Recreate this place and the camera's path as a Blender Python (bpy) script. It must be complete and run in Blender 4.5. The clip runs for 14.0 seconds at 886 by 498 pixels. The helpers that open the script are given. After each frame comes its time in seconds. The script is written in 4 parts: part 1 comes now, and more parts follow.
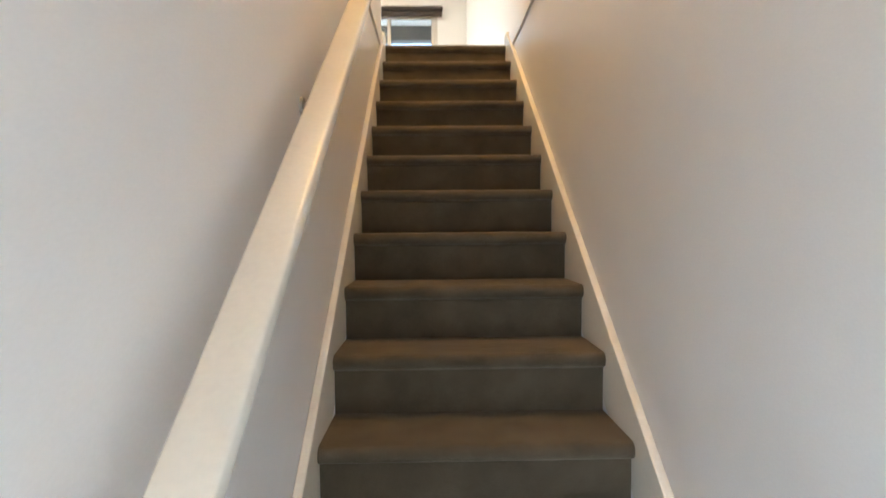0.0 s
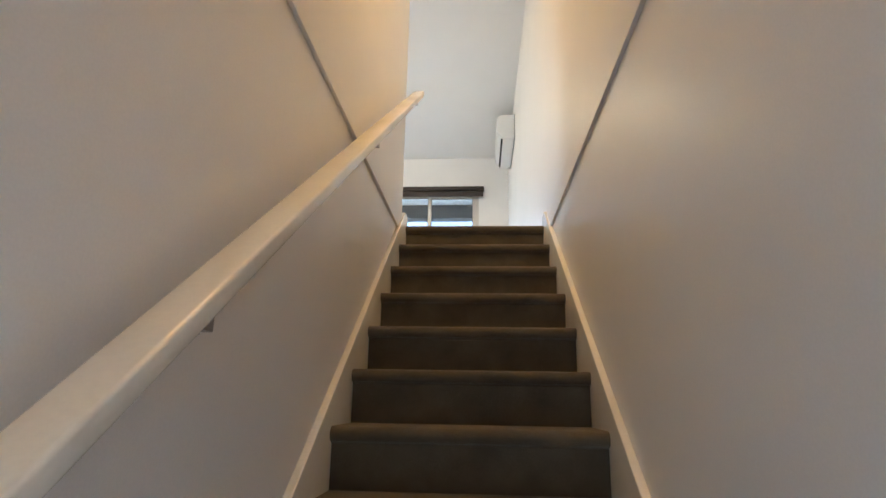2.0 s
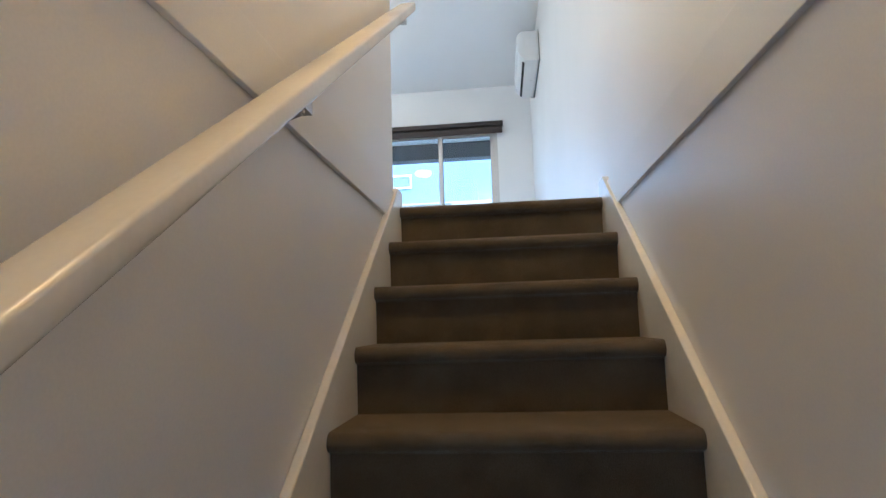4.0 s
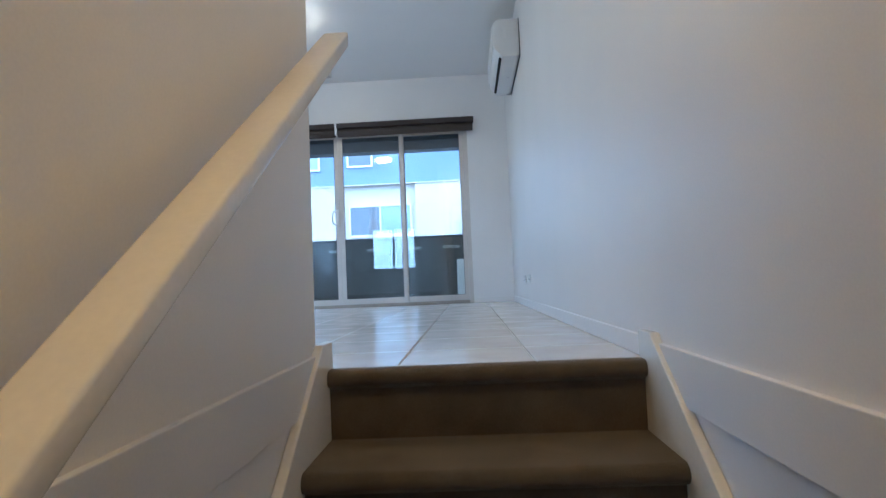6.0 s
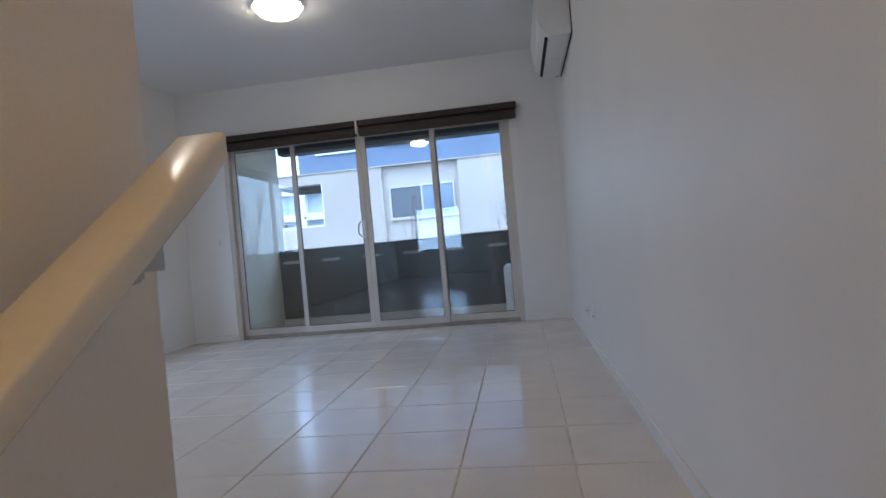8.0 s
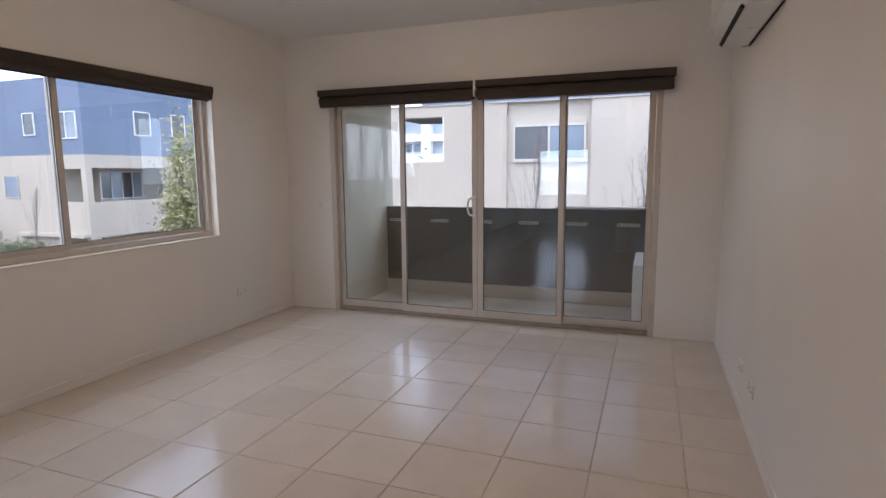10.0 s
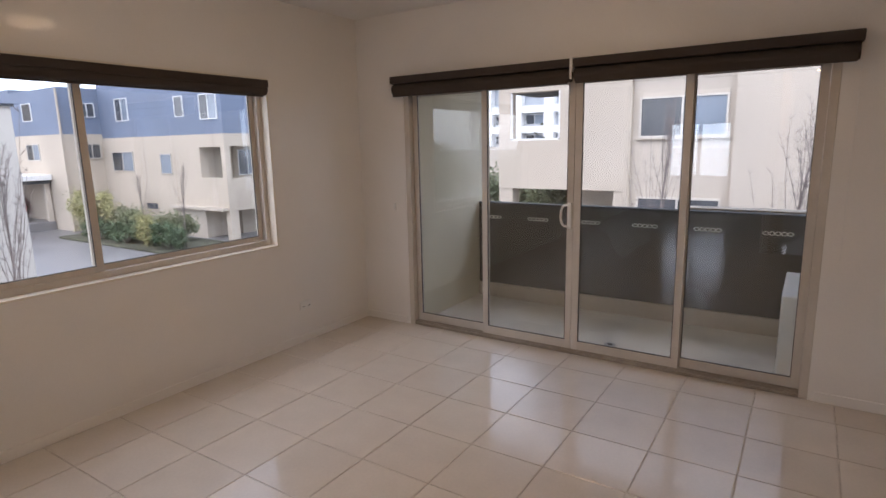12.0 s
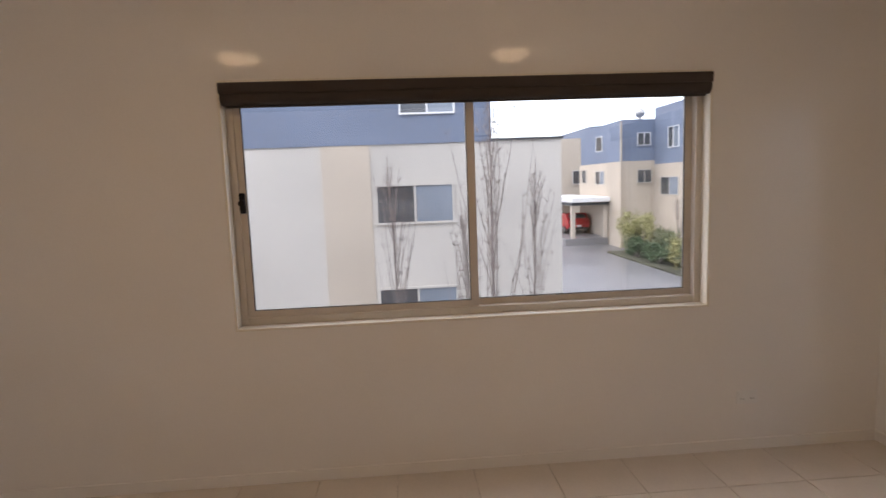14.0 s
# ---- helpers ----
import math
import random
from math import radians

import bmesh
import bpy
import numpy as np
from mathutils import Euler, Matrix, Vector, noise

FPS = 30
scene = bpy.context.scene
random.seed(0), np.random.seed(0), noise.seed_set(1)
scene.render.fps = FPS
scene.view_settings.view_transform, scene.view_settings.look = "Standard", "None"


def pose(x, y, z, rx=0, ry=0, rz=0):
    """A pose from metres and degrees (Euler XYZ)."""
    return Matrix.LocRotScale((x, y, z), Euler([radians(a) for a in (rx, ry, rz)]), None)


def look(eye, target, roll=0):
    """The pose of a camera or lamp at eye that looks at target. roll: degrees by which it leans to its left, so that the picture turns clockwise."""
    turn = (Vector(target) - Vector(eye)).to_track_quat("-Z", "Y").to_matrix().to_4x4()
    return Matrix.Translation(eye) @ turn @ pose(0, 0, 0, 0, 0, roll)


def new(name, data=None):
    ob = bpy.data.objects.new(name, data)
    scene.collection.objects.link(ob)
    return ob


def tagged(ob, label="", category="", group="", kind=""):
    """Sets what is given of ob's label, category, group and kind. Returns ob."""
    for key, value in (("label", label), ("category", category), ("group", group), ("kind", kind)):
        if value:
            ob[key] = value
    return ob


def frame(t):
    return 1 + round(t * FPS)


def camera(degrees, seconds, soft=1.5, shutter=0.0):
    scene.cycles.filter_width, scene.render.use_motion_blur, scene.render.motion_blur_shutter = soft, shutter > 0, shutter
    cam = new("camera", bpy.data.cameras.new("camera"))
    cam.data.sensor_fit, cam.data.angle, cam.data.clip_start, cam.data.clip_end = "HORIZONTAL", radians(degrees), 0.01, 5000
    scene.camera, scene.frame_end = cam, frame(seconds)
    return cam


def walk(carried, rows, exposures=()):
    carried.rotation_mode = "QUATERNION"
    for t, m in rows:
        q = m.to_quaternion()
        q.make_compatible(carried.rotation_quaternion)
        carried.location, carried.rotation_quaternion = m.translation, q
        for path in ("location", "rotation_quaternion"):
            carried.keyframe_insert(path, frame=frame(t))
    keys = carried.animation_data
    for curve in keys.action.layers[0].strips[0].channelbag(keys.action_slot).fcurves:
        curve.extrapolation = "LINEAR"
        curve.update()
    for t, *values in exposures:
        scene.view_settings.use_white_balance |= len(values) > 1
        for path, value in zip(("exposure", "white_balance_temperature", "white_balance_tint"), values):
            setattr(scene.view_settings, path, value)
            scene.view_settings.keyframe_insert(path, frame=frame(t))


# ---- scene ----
cam = camera(76.8, 14.0, shutter=0.15)
PATH = [
    (0, (-0.575, -4.031, -1.310), (-0.531, -2.033, -1.383), -0.5),
    (0.3, (-0.576, -4.282, -1.473), (-0.587, -2.306, -1.158), 1.1),
    (0.5, (-0.555, -4.224, -1.440), (-0.598, -2.265, -1.040), 1.3),
    (1, (-0.512, -4.011, -1.427), (-0.579, -2.072, -0.944), 0.3),
    (1.5, (-0.453, -3.588, -1.239), (-0.467, -1.683, -0.632), 0.2),
    (2, (-0.417, -3.331, -1.052), (-0.550, -1.404, -0.531), 1.0),
    (4.5, (-0.491, -2.139, -0.329), (-0.697, -0.160, -0.126), -1.9),
    (5, (-0.521, -1.956, -0.12), (-0.667, 0.034, 0.013), -1.0),
    (5.5, (-0.476, -1.71, 0.047), (-0.559, 0.284, 0.172), -1.9),
    (6, (-0.487, -1.516, 0.23), (-0.575, 0.479, 0.351), -2.5),
    (6.5, (-0.424, -1.292, 0.393), (-0.557, 0.701, 0.487), -2.5),
    (7, (-0.432, -1.094, 0.463), (-0.598, 0.898, 0.529), -2.3),
    (7.5, (-0.437, -0.895, 0.553), (-0.573, 1.1, 0.57), -1.6),
    (8, (-0.428, -0.694, 0.764), (-0.703, 1.287, 0.754), -5.1),
    (8.5, (-0.49, -0.505, 0.892), (-0.818, 1.468, 0.856), -4.3),
    (9, (-0.488, -0.333, 1.022), (-1.004, 1.595, 0.895), -1.7),
    (11.5, (-0.532, 0.623, 1.514), (-1.42, 2.377, 1.146), -1.9),
    (12, (-0.542, 0.891, 1.511), (-1.617, 2.536, 1.14), -1.2),
    (12.5, (-0.55, 1.275, 1.503), (-1.823, 2.779, 1.16), -0.3),
    (13, (-0.751, 1.536, 1.471), (-2.34, 2.717, 1.184), -1.7),
    (13.5, (-0.841, 1.88, 1.464), (-2.696, 2.582, 1.204), -2.7),
    (14, (-1.041, 2.058, 1.47), (-3.023, 2.201, 1.238), -2.1),
]

EXPOSURE = [(0, 2.38, 5350, 3), (0.4, 1.95, 5450, 3), (1, 1.75, 5350, 3), (2, 1.72, 4850, 3), (4.5, 1.47, 4050, 2), (5.5, 1.05, 3950, 2), (6.5, 0.5, 4120, 5),
            (8, -0.01, 4450, 9), (9, -0.03, 4980, 14), (11.5, -0.15, 6000, 21), (12.5, -0.15, 6000, 21), (14, -0.2, 6350, 21)]
walk(cam, [(t, look(eye, target, roll)) for t, eye, target, roll in PATH], EXPOSURE)

# ---------------------------------------------------------------- daylight
SKY_STRENGTH = 0.47
world = bpy.data.worlds.new("overcast_sky")
scene.world = world
world.use_nodes = True
wn = world.node_tree
sky = wn.nodes.new("ShaderNodeTexSky")
sky.sky_type = 'NISHITA'
sky.sun_disc = False
sky.sun_elevation, sky.sun_rotation = radians(48), radians(-150)
sky.dust_density, sky.ozone_density = 4.0, 1.5
cloud = wn.nodes.new("ShaderNodeMix")
cloud.data_type = 'RGBA'
cloud.inputs["Factor"].default_value = 0.7
cloud.inputs["B"].default_value = (7.0, 7.3, 7.8, 1)
wn.links.new(sky.outputs[0], cloud.inputs["A"])
wn.links.new(cloud.outputs["Result"], wn.nodes["Background"].inputs[0])
wn.nodes["Background"].inputs[1].default_value = SKY_STRENGTH

sun = new("sun", bpy.data.lights.new("sun", 'SUN'))
sun.data.energy, sun.data.angle, sun.data.color = 1.5, radians(12), (1.0, 0.95, 0.88)
sun.matrix_world = look((12, -9, 20), (0, 0, 0))

LAMP_GLOW = 31.0
STAIR_GLOW = 37.0

# daylight that comes in by the open entrance at the foot of the stairs
entrance = new("entrance_daylight", bpy.data.lights.new("entrance_daylight", 'AREA'))
entrance.data.shape, entrance.data.size, entrance.data.size_y = 'RECTANGLE', 0.85, 2.0
entrance.data.energy, entrance.data.color = 6.5, (0.93, 0.96, 1.0)
rear = new("rear_window_daylight", bpy.data.lights.new("rear_window_daylight", 'AREA'))
rear.data.shape, rear.data.size, rear.data.size_y = 'RECTANGLE', 1.16, 1.1
rear.data.energy, rear.data.color = 10.0, (0.84, 0.92, 1.0)
rear.matrix_world = look((-2.575, -5.06, 1.255), (-2.575, 0, 1.255))
entrance.matrix_world = look((-0.93, -5.45, -1.84), (0.0, -5.2, -1.84))


# ---------------------------------------------------------------- materials
def material(name, colour, rough=0.5, metal=0.0, vary=0.08, scale=3.0, grain=60.0, bump=0.05, depth=0.002, coat=0.0, spec=0.5, per_piece=0.0):
    """Plain procedural surface: slow blotches and fine grain in colour, roughness and relief."""
    m = bpy.data.materials.new(name)
    m.use_nodes = True
    n, l = m.node_tree.nodes, m.node_tree.links
    b = n["Principled BSDF"]
    co = n.new("ShaderNodeTexCoord")
    big, fine = n.new("ShaderNodeTexNoise"), n.new("ShaderNodeTexNoise")
    big.inputs["Scale"].default_value, big.inputs["Detail"].default_value = scale, 5
    fine.inputs["Scale"].default_value, fine.inputs["Detail"].default_value = grain, 3
    geo = n.new("ShaderNodeNewGeometry")
    for t in (big, fine):
        l.new(geo.outputs["Position"], t.inputs["Vector"])
    ramp = n.new("ShaderNodeMapRange")
    ramp.inputs["From Min"].default_value, ramp.inputs["From Max"].default_value = 0.3, 0.7
    ramp.inputs["To Min"].default_value, ramp.inputs["To Max"].default_value = 1 - vary, 1 + vary
    l.new(big.outputs["Fac"], ramp.inputs["Value"])
    ramp2 = n.new("ShaderNodeMapRange")
    ramp2.inputs["From Min"].default_value, ramp2.inputs["From Max"].default_value = 0.3, 0.7
    ramp2.inputs["To Min"].default_value, ramp2.inputs["To Max"].default_value = 1 - vary * 0.7, 1 + vary * 0.7
    l.new(fine.outputs["Fac"], ramp2.inputs["Value"])
    mul = n.new("ShaderNodeMath")
    mul.operation = 'MULTIPLY'
    l.new(ramp.outputs[0], mul.inputs[0])
    l.new(ramp2.outputs[0], mul.inputs[1])
    last = mul
    if per_piece:
        info = n.new("ShaderNodeObjectInfo")
        r3 = n.new("ShaderNodeMapRange")
        r3.inputs["To Min"].default_value, r3.inputs["To Max"].default_value = 1 - per_piece, 1 + per_piece
        l.new(info.outputs["Random"], r3.inputs["Value"])
        last = n.new("ShaderNodeMath")
        last.operation = 'MULTIPLY'
        l.new(mul.outputs[0], last.inputs[0])
        l.new(r3.outputs[0], last.inputs[1])
    tint = n.new("ShaderNodeVectorMath")
    tint.operation = 'SCALE'
    tint.inputs[0].default_value = colour
    l.new(last.outputs[0], tint.inputs["Scale"])
    l.new(tint.outputs[0], b.inputs["Base Color"])
    rr = n.new("ShaderNodeMapRange")
    rr.inputs["To Min"].default_value, rr.inputs["To Max"].default_value = max(0.02, rough - 0.08), min(1, rough + 0.08)
    l.new(big.outputs["Fac"], rr.inputs["Value"])
    l.new(rr.outputs[0], b.inputs["Roughness"])
    b.inputs["Metallic"].default_value = metal
    b.inputs["Specular IOR Level"].default_value = spec
    b.inputs["Coat Weight"].default_value = coat
    b.inputs["Coat Roughness"].default_value = 0.07
    if bump:
        bp = n.new("ShaderNodeBump")
        bp.inputs["Strength"].default_value, bp.inputs["Distance"].default_value = bump, depth
        l.new(fine.outputs["Fac"], bp.inputs["Height"])
        l.new(bp.outputs[0], b.inputs["Normal"])
    return m


def glowing(name, colour, strength):
    m = bpy.data.materials.new(name)
    m.use_nodes = True
    b = m.node_tree.nodes["Principled BSDF"]
    b.inputs["Base Color"].default_value = (0.9, 0.88, 0.82, 1)
    b.inputs["Emission Color"].default_value = (*colour, 1)
    b.inputs["Emission Strength"].default_value = strength
    return m


def clear_glass(name, colour=(0.96, 0.985, 0.98)):
    """Thin window glass: see-through with a true mirror film that grows towards grazing angles."""
    m = bpy.data.materials.new(name)
    m.use_nodes = True
    n, l = m.node_tree.nodes, m.node_tree.links
    n.remove(n["Principled BSDF"])
    mix, tr, gl, fr = (n.new("ShaderNode" + k) for k in ("MixShader", "BsdfTransparent", "BsdfGlossy", "LayerWeight"))
    power, film = n.new("ShaderNodeMath"), n.new("ShaderNodeMapRange")
    power.operation = 'POWER'
    power.inputs[1].default_value = 5.0
    film.inputs["To Min"].default_value, film.inputs["To Max"].default_value = 0.072, 0.9
    tr.inputs[0].default_value = (*colour, 1)
    gl.inputs["Roughness"].default_value = 0.0
    fr.inputs["Blend"].default_value = 0.5
    l.new(fr.outputs["Facing"], power.inputs[0])
    l.new(power.outputs[0], film.inputs["Value"])
    l.new(film.outputs[0], mix.inputs[0])
    l.new(tr.outputs[0], mix.inputs[1])
    l.new(gl.outputs[0], mix.inputs[2])
    l.new(mix.outputs[0], n["Material Output"].inputs[0])
    return m


M_WALL = material("wall_paint", (0.81, 0.79, 0.755), 0.42, vary=0.03, scale=1.3, grain=220, bump=0.06, depth=0.0006, spec=0.35)
M_WALL2 = material("satin_wall_paint", (0.81, 0.79, 0.755), 0.42, vary=0.03, scale=1.3, grain=220, bump=0.06, depth=0.0006, spec=0.35, coat=0.15)
M_WALL2.node_tree.nodes["Principled BSDF"].inputs["Coat Roughness"].default_value = 0.04
M_CEIL = material("ceiling_paint", (0.86, 0.85, 0.83), 0.8, vary=0.02, scale=1.0, grain=200, bump=0.05, depth=0.0005, spec=0.2)
M_TRIM = material("white_enamel", (0.81, 0.77, 0.67), 0.22, vary=0.03, scale=4, grain=90, bump=0.05, depth=0.0005, spec=0.5)
M_CARPET = material("brown_carpet", (0.115, 0.09, 0.058), 0.95, vary=0.22, scale=9, grain=420, bump=0.9, depth=0.004, spec=0.1)
carpet_pile = M_CARPET.node_tree.nodes["Principled BSDF"]
carpet_pile.inputs["Sheen Weight"].default_value, carpet_pile.inputs["Sheen Roughness"].default_value = 0.3, 0.45
carpet_pile.inputs["Sheen Tint"].default_value = (0.8, 0.68, 0.52, 1)
M_TILE = material("cream_floor_tile", (0.66, 0.605, 0.535), 0.17, vary=0.035, scale=5, grain=70, bump=0.02, depth=0.0006, per_piece=0.03)
M_GROUT = material("dark_grout", (0.535, 0.49, 0.43), 0.9, vary=0.25, scale=14, grain=160, bump=0.2)
M_ALU = material("champagne_aluminium", (0.59, 0.545, 0.48), 0.38, metal=0.15, vary=0.05, scale=6, grain=150, bump=0.02)
M_TRACK = material("worn_aluminium_track", (0.33, 0.29, 0.24), 0.45, metal=0.3, vary=0.12, scale=10, grain=150, bump=0.05)
M_BLIND = material("dark_brown_blind_fabric", (0.045, 0.034, 0.028), 0.8, vary=0.15, scale=7, grain=500, bump=0.4, depth=0.001)
M_GLASS = clear_glass("window_glass")
M_PLASTIC = material("white_plastic", (0.78, 0.78, 0.76), 0.3, vary=0.02, scale=6, grain=120, bump=0.01)
M_BLACK = material("black_plastic", (0.008, 0.008, 0.009), 0.6, vary=0.1, bump=0.02, spec=0.15)
M_SEAL = material("grey_rubber_seal", (0.07, 0.065, 0.06), 0.7, vary=0.1, bump=0.02)
M_STEEL = material("brushed_steel", (0.45, 0.44, 0.42), 0.35, metal=0.9, vary=0.08, grain=200)
M_LAMP = glowing("lit_opal_glass", (1.0, 0.69, 0.37), LAMP_GLOW)
M_LAMP2 = glowing("lit_warm_opal_glass", (1.0, 0.5, 0.135), STAIR_GLOW)
M_PANEL = material("charcoal_balustrade_panel", (0.088, 0.083, 0.072), 0.26, vary=0.025, scale=0.9, grain=90, bump=0.0)
M_CHAIN = material("pale_screen_print", (0.85, 0.85, 0.8), 0.5, vary=0.1)
M_CONC = material("balcony_concrete", (0.74, 0.69, 0.61), 0.8, vary=0.14, scale=2.5, grain=60, bump=0.25)
M_BALCWALL = material("balcony_render", (0.68, 0.63, 0.49), 0.85, vary=0.08, scale=2, grain=90, bump=0.3)
M_RENDER = material("beige_wall_render", (0.47, 0.405, 0.325), 0.9, vary=0.09, scale=0.5, grain=25, bump=0.12, depth=0.01)
M_RENDER2 = material("cream_wall_render", (0.49, 0.43, 0.355), 0.9, vary=0.09, scale=0.45, grain=25, bump=0.12, depth=0.01)
M_PALE = material("pale_wall_render", (0.5, 0.47, 0.42), 0.9, vary=0.09, scale=0.45, grain=25, bump=0.12, depth=0.01)
M_BLUE = material("blue_grey_cladding", (0.148, 0.182, 0.25), 0.7, vary=0.1, scale=0.6, grain=20, bump=0.2, depth=0.01)
M_DARK = material("dark_eaves", (0.05, 0.055, 0.06), 0.7, vary=0.12)
M_WINFR = material("white_window_frame", (0.78, 0.78, 0.76), 0.4, vary=0.03)
# cladding of the far flats: distance haze is mixed into this pale colour
M_HAZEGREY = material("hazed_grey_cladding", (0.42, 0.46, 0.5), 0.7, vary=0.06, scale=0.5)
M_FARGLASS = material("dark_reflective_pane", (0.05, 0.056, 0.065), 0.06, vary=0.2, scale=0.8, bump=0.0, spec=0.9)
M_FARGLASS2 = material("blinded_pane", (0.2, 0.235, 0.28), 0.12, vary=0.15, scale=0.8, bump=0.0, spec=0.8)
M_ASPHALT = material("wet_driveway", (0.17, 0.165, 0.165), 0.4, vary=0.25, scale=0.25, grain=12, bump=0.3, depth=0.01)
M_GRASS = material("garden_soil", (0.06, 0.06, 0.035), 0.95, vary=0.4, scale=1, grain=10, bump=0.6, depth=0.03)
M_BARK = material("grey_bark", (0.2, 0.165, 0.15), 0.9, vary=0.25, scale=5, grain=40, bump=0.6, depth=0.01)
M_LEAF = material("green_foliage", (0.075, 0.115, 0.055), 0.7, vary=0.45, scale=2.2, grain=8, bump=0)
M_LEAF2 = material("yellow_green_foliage", (0.3, 0.285, 0.12), 0.7, vary=0.4, scale=2.2, grain=8, bump=0)
M_LEAF3 = material("olive_foliage", (0.14, 0.155, 0.08), 0.7, vary=0.4, scale=2.2, grain=8, bump=0)
M_CARRED = material("red_car_paint", (0.45, 0.015, 0.02), 0.2, vary=0.05, coat=0.6, bump=0)
M_TYRE = material("tyre_rubber", (0.02, 0.02, 0.02), 0.85, vary=0.1)
M_TAIL = material("red_tail_lens", (0.35, 0.01, 0.01), 0.15, vary=0.05, bump=0)


# ---------------------------------------------------------------- building helpers
def bx(bm, x0, x1, y0, y1, z0, z1, bevel=0.0):
    """One box into bm, its edges rounded by bevel."""
    m = Matrix.Translation(((x0 + x1) / 2, (y0 + y1) / 2, (z0 + z1) / 2)) @ Matrix.Diagonal((abs(x1 - x0), abs(y1 - y0), abs(z1 - z0), 1))
    got = bmesh.ops.create_cube(bm, size=1, matrix=m)
    if bevel:
        edges = {e for v in got["verts"] for e in v.link_edges}
        bmesh.ops.bevel(bm, geom=list(edges), offset=bevel, segments=2, profile=0.5, affect='EDGES')
    return bm


def box(*a, bevel=0.0):
    return bx(bmesh.new(), *a, bevel=bevel)


def cyl(bm, a, b, r0, r1=None, seg=14):
    """A tapered rod from a to b."""
    a, b = Vector(a), Vector(b)
    d = b - a
    m = Matrix.Translation((a + b) / 2) @ d.to_track_quat("Z", "Y").to_matrix().to_4x4()
    bmesh.ops.create_cone(bm, cap_ends=True, segments=seg, radius1=r0, radius2=r0 if r1 is None else r1, depth=d.length, matrix=m)
    return bm


def prism(bm, outline, x0, x1):
    """An outline in (y, z), drawn along x from x0 to x1."""
    a = [bm.verts.new((x0, y, z)) for y, z in outline]
    b = [bm.verts.new((x1, y, z)) for y, z in outline]
    bm.faces.new(a)
    bm.faces.new(b[::-1])
    for i in range(len(a)):
        j = (i + 1) % len(a)
        bm.faces.new((a[i], b[i], b[j], a[j]))
    bmesh.ops.recalc_face_normals(bm, faces=bm.faces)
    return bm


def part(name, bm, mat, parent=None, label="", smooth=False):
    me = bpy.data.meshes.new(name)
    bm.to_mesh(me)
    bm.free()
    me.materials.append(mat)
    if smooth:
        me.polygons.foreach_set("use_smooth", [True] * len(me.polygons))
        me.set_sharp_from_angle(angle=radians(40))
    ob = new(name, me)
    if parent is not None:
        ob.parent = parent
    if label:
        tagged(ob, label)
    return ob


def thing(name, at, label, category, group="", kind=""):
    ob = new(name)
    ob.location = at
    ob.empty_display_size = 0.1
    tagged(ob, label, category, group, kind)
    return ob


def under(ob, at):
    """Parts are drawn in world places: shift ob's mesh so that it keeps its place under a parent at `at`."""
    ob.data.transform(Matrix.Translation(-Vector(at)))
    return ob


def sub(name, bm, mat, parent, label="", smooth=False):
    """A part of a thing (an Empty or mesh), drawn in world coordinates."""
    at = Vector((0, 0, 0))
    p = parent
    while p is not None:
        at += p.location
        p = p.parent
    return under(part(name, bm, mat, parent, label, smooth), at)


def structure(name, bm, mat, label, category="wall", smooth=False):
    return tagged(part(name, bm, mat, None, "", smooth), label, category, kind="structure")


def rim(u0, u1, z0, z1, t, d0, d1, face):
    """A thin rectangular ring: along x in a wall facing y, or along y in a wall facing x."""
    bm = bmesh.new()
    for a, b, c, d in ((u0, u1, z0, z0 + t), (u0, u1, z1 - t, z1), (u0, u0 + t, z0 + t, z1 - t), (u1 - t, u1, z0 + t, z1 - t)):
        if face == 'y':
            bx(bm, a, b, d0, d1, c, d)
        else:
            bx(bm, d0, d1, a, b, c, d)
    return bm


def no_shadow(ob):
    ob.visible_shadow = False
    return ob


# ---------------------------------------------------------------- plan
RISE, GOING, STEPS = 0.19, 0.255, 15
LOW = -RISE * STEPS
CEIL = 2.52
XL, YF, YB = -3.77, 4.58, -4.9        # room: left wall, far wall, rear wall
XS = -0.91                            # left wall of the stairs
DX0, DX1, DZ = -3.30, -0.44, 1.97     # sliding door opening
WY0, WY1, WZ0, WZ1 = 1.23, 3.62, 0.79, 1.98
RX0, RX1, RZ0, RZ1 = -3.2, -1.95, 0.66, 1.85

structure("wall_right", box(0, 0.14, -6.0, YF + 0.14, LOW - 0.1, CEIL + 0.1), M_WALL, "tall off-white painted plaster wall beside stairs and room")
bm = bmesh.new()
bx(bm, XL - 0.14, DX0, YF, YF + 0.14, -0.1, CEIL + 0.1)
bx(bm, DX1, 0, YF, YF + 0.14, -0.1, CEIL + 0.1)
bx(bm, DX0, DX1, YF, YF + 0.14, DZ, CEIL + 0.1)
structure("wall_far", bm, M_WALL, "off-white painted wall around the balcony sliding door")
bm = bmesh.new()
bx(bm, XL - 0.14, XL, YB, WY0, -0.1, CEIL + 0.1)
bx(bm, XL - 0.14, XL, WY1, YF, -0.1, CEIL + 0.1)
bx(bm, XL - 0.14, XL, WY0, WY1, -0.1, WZ0)
bx(bm, XL - 0.14, XL, WY0, WY1, WZ1, CEIL + 0.1)
structure("wall_left", bm, M_WALL2, "off-white painted wall with a wide sliding window")
bm = bmesh.new()
bx(bm, XS - 0.1, XS, -5.0, -0.008, LOW - 0.1, CEIL + 0.1)
bx(bm, XS - 0.1, XS, -6.0, -5.9, LOW - 0.1, CEIL + 0.1)
bx(bm, XS - 0.1, XS, -5.9, -5.0, LOW + 2.05, CEIL + 0.1)
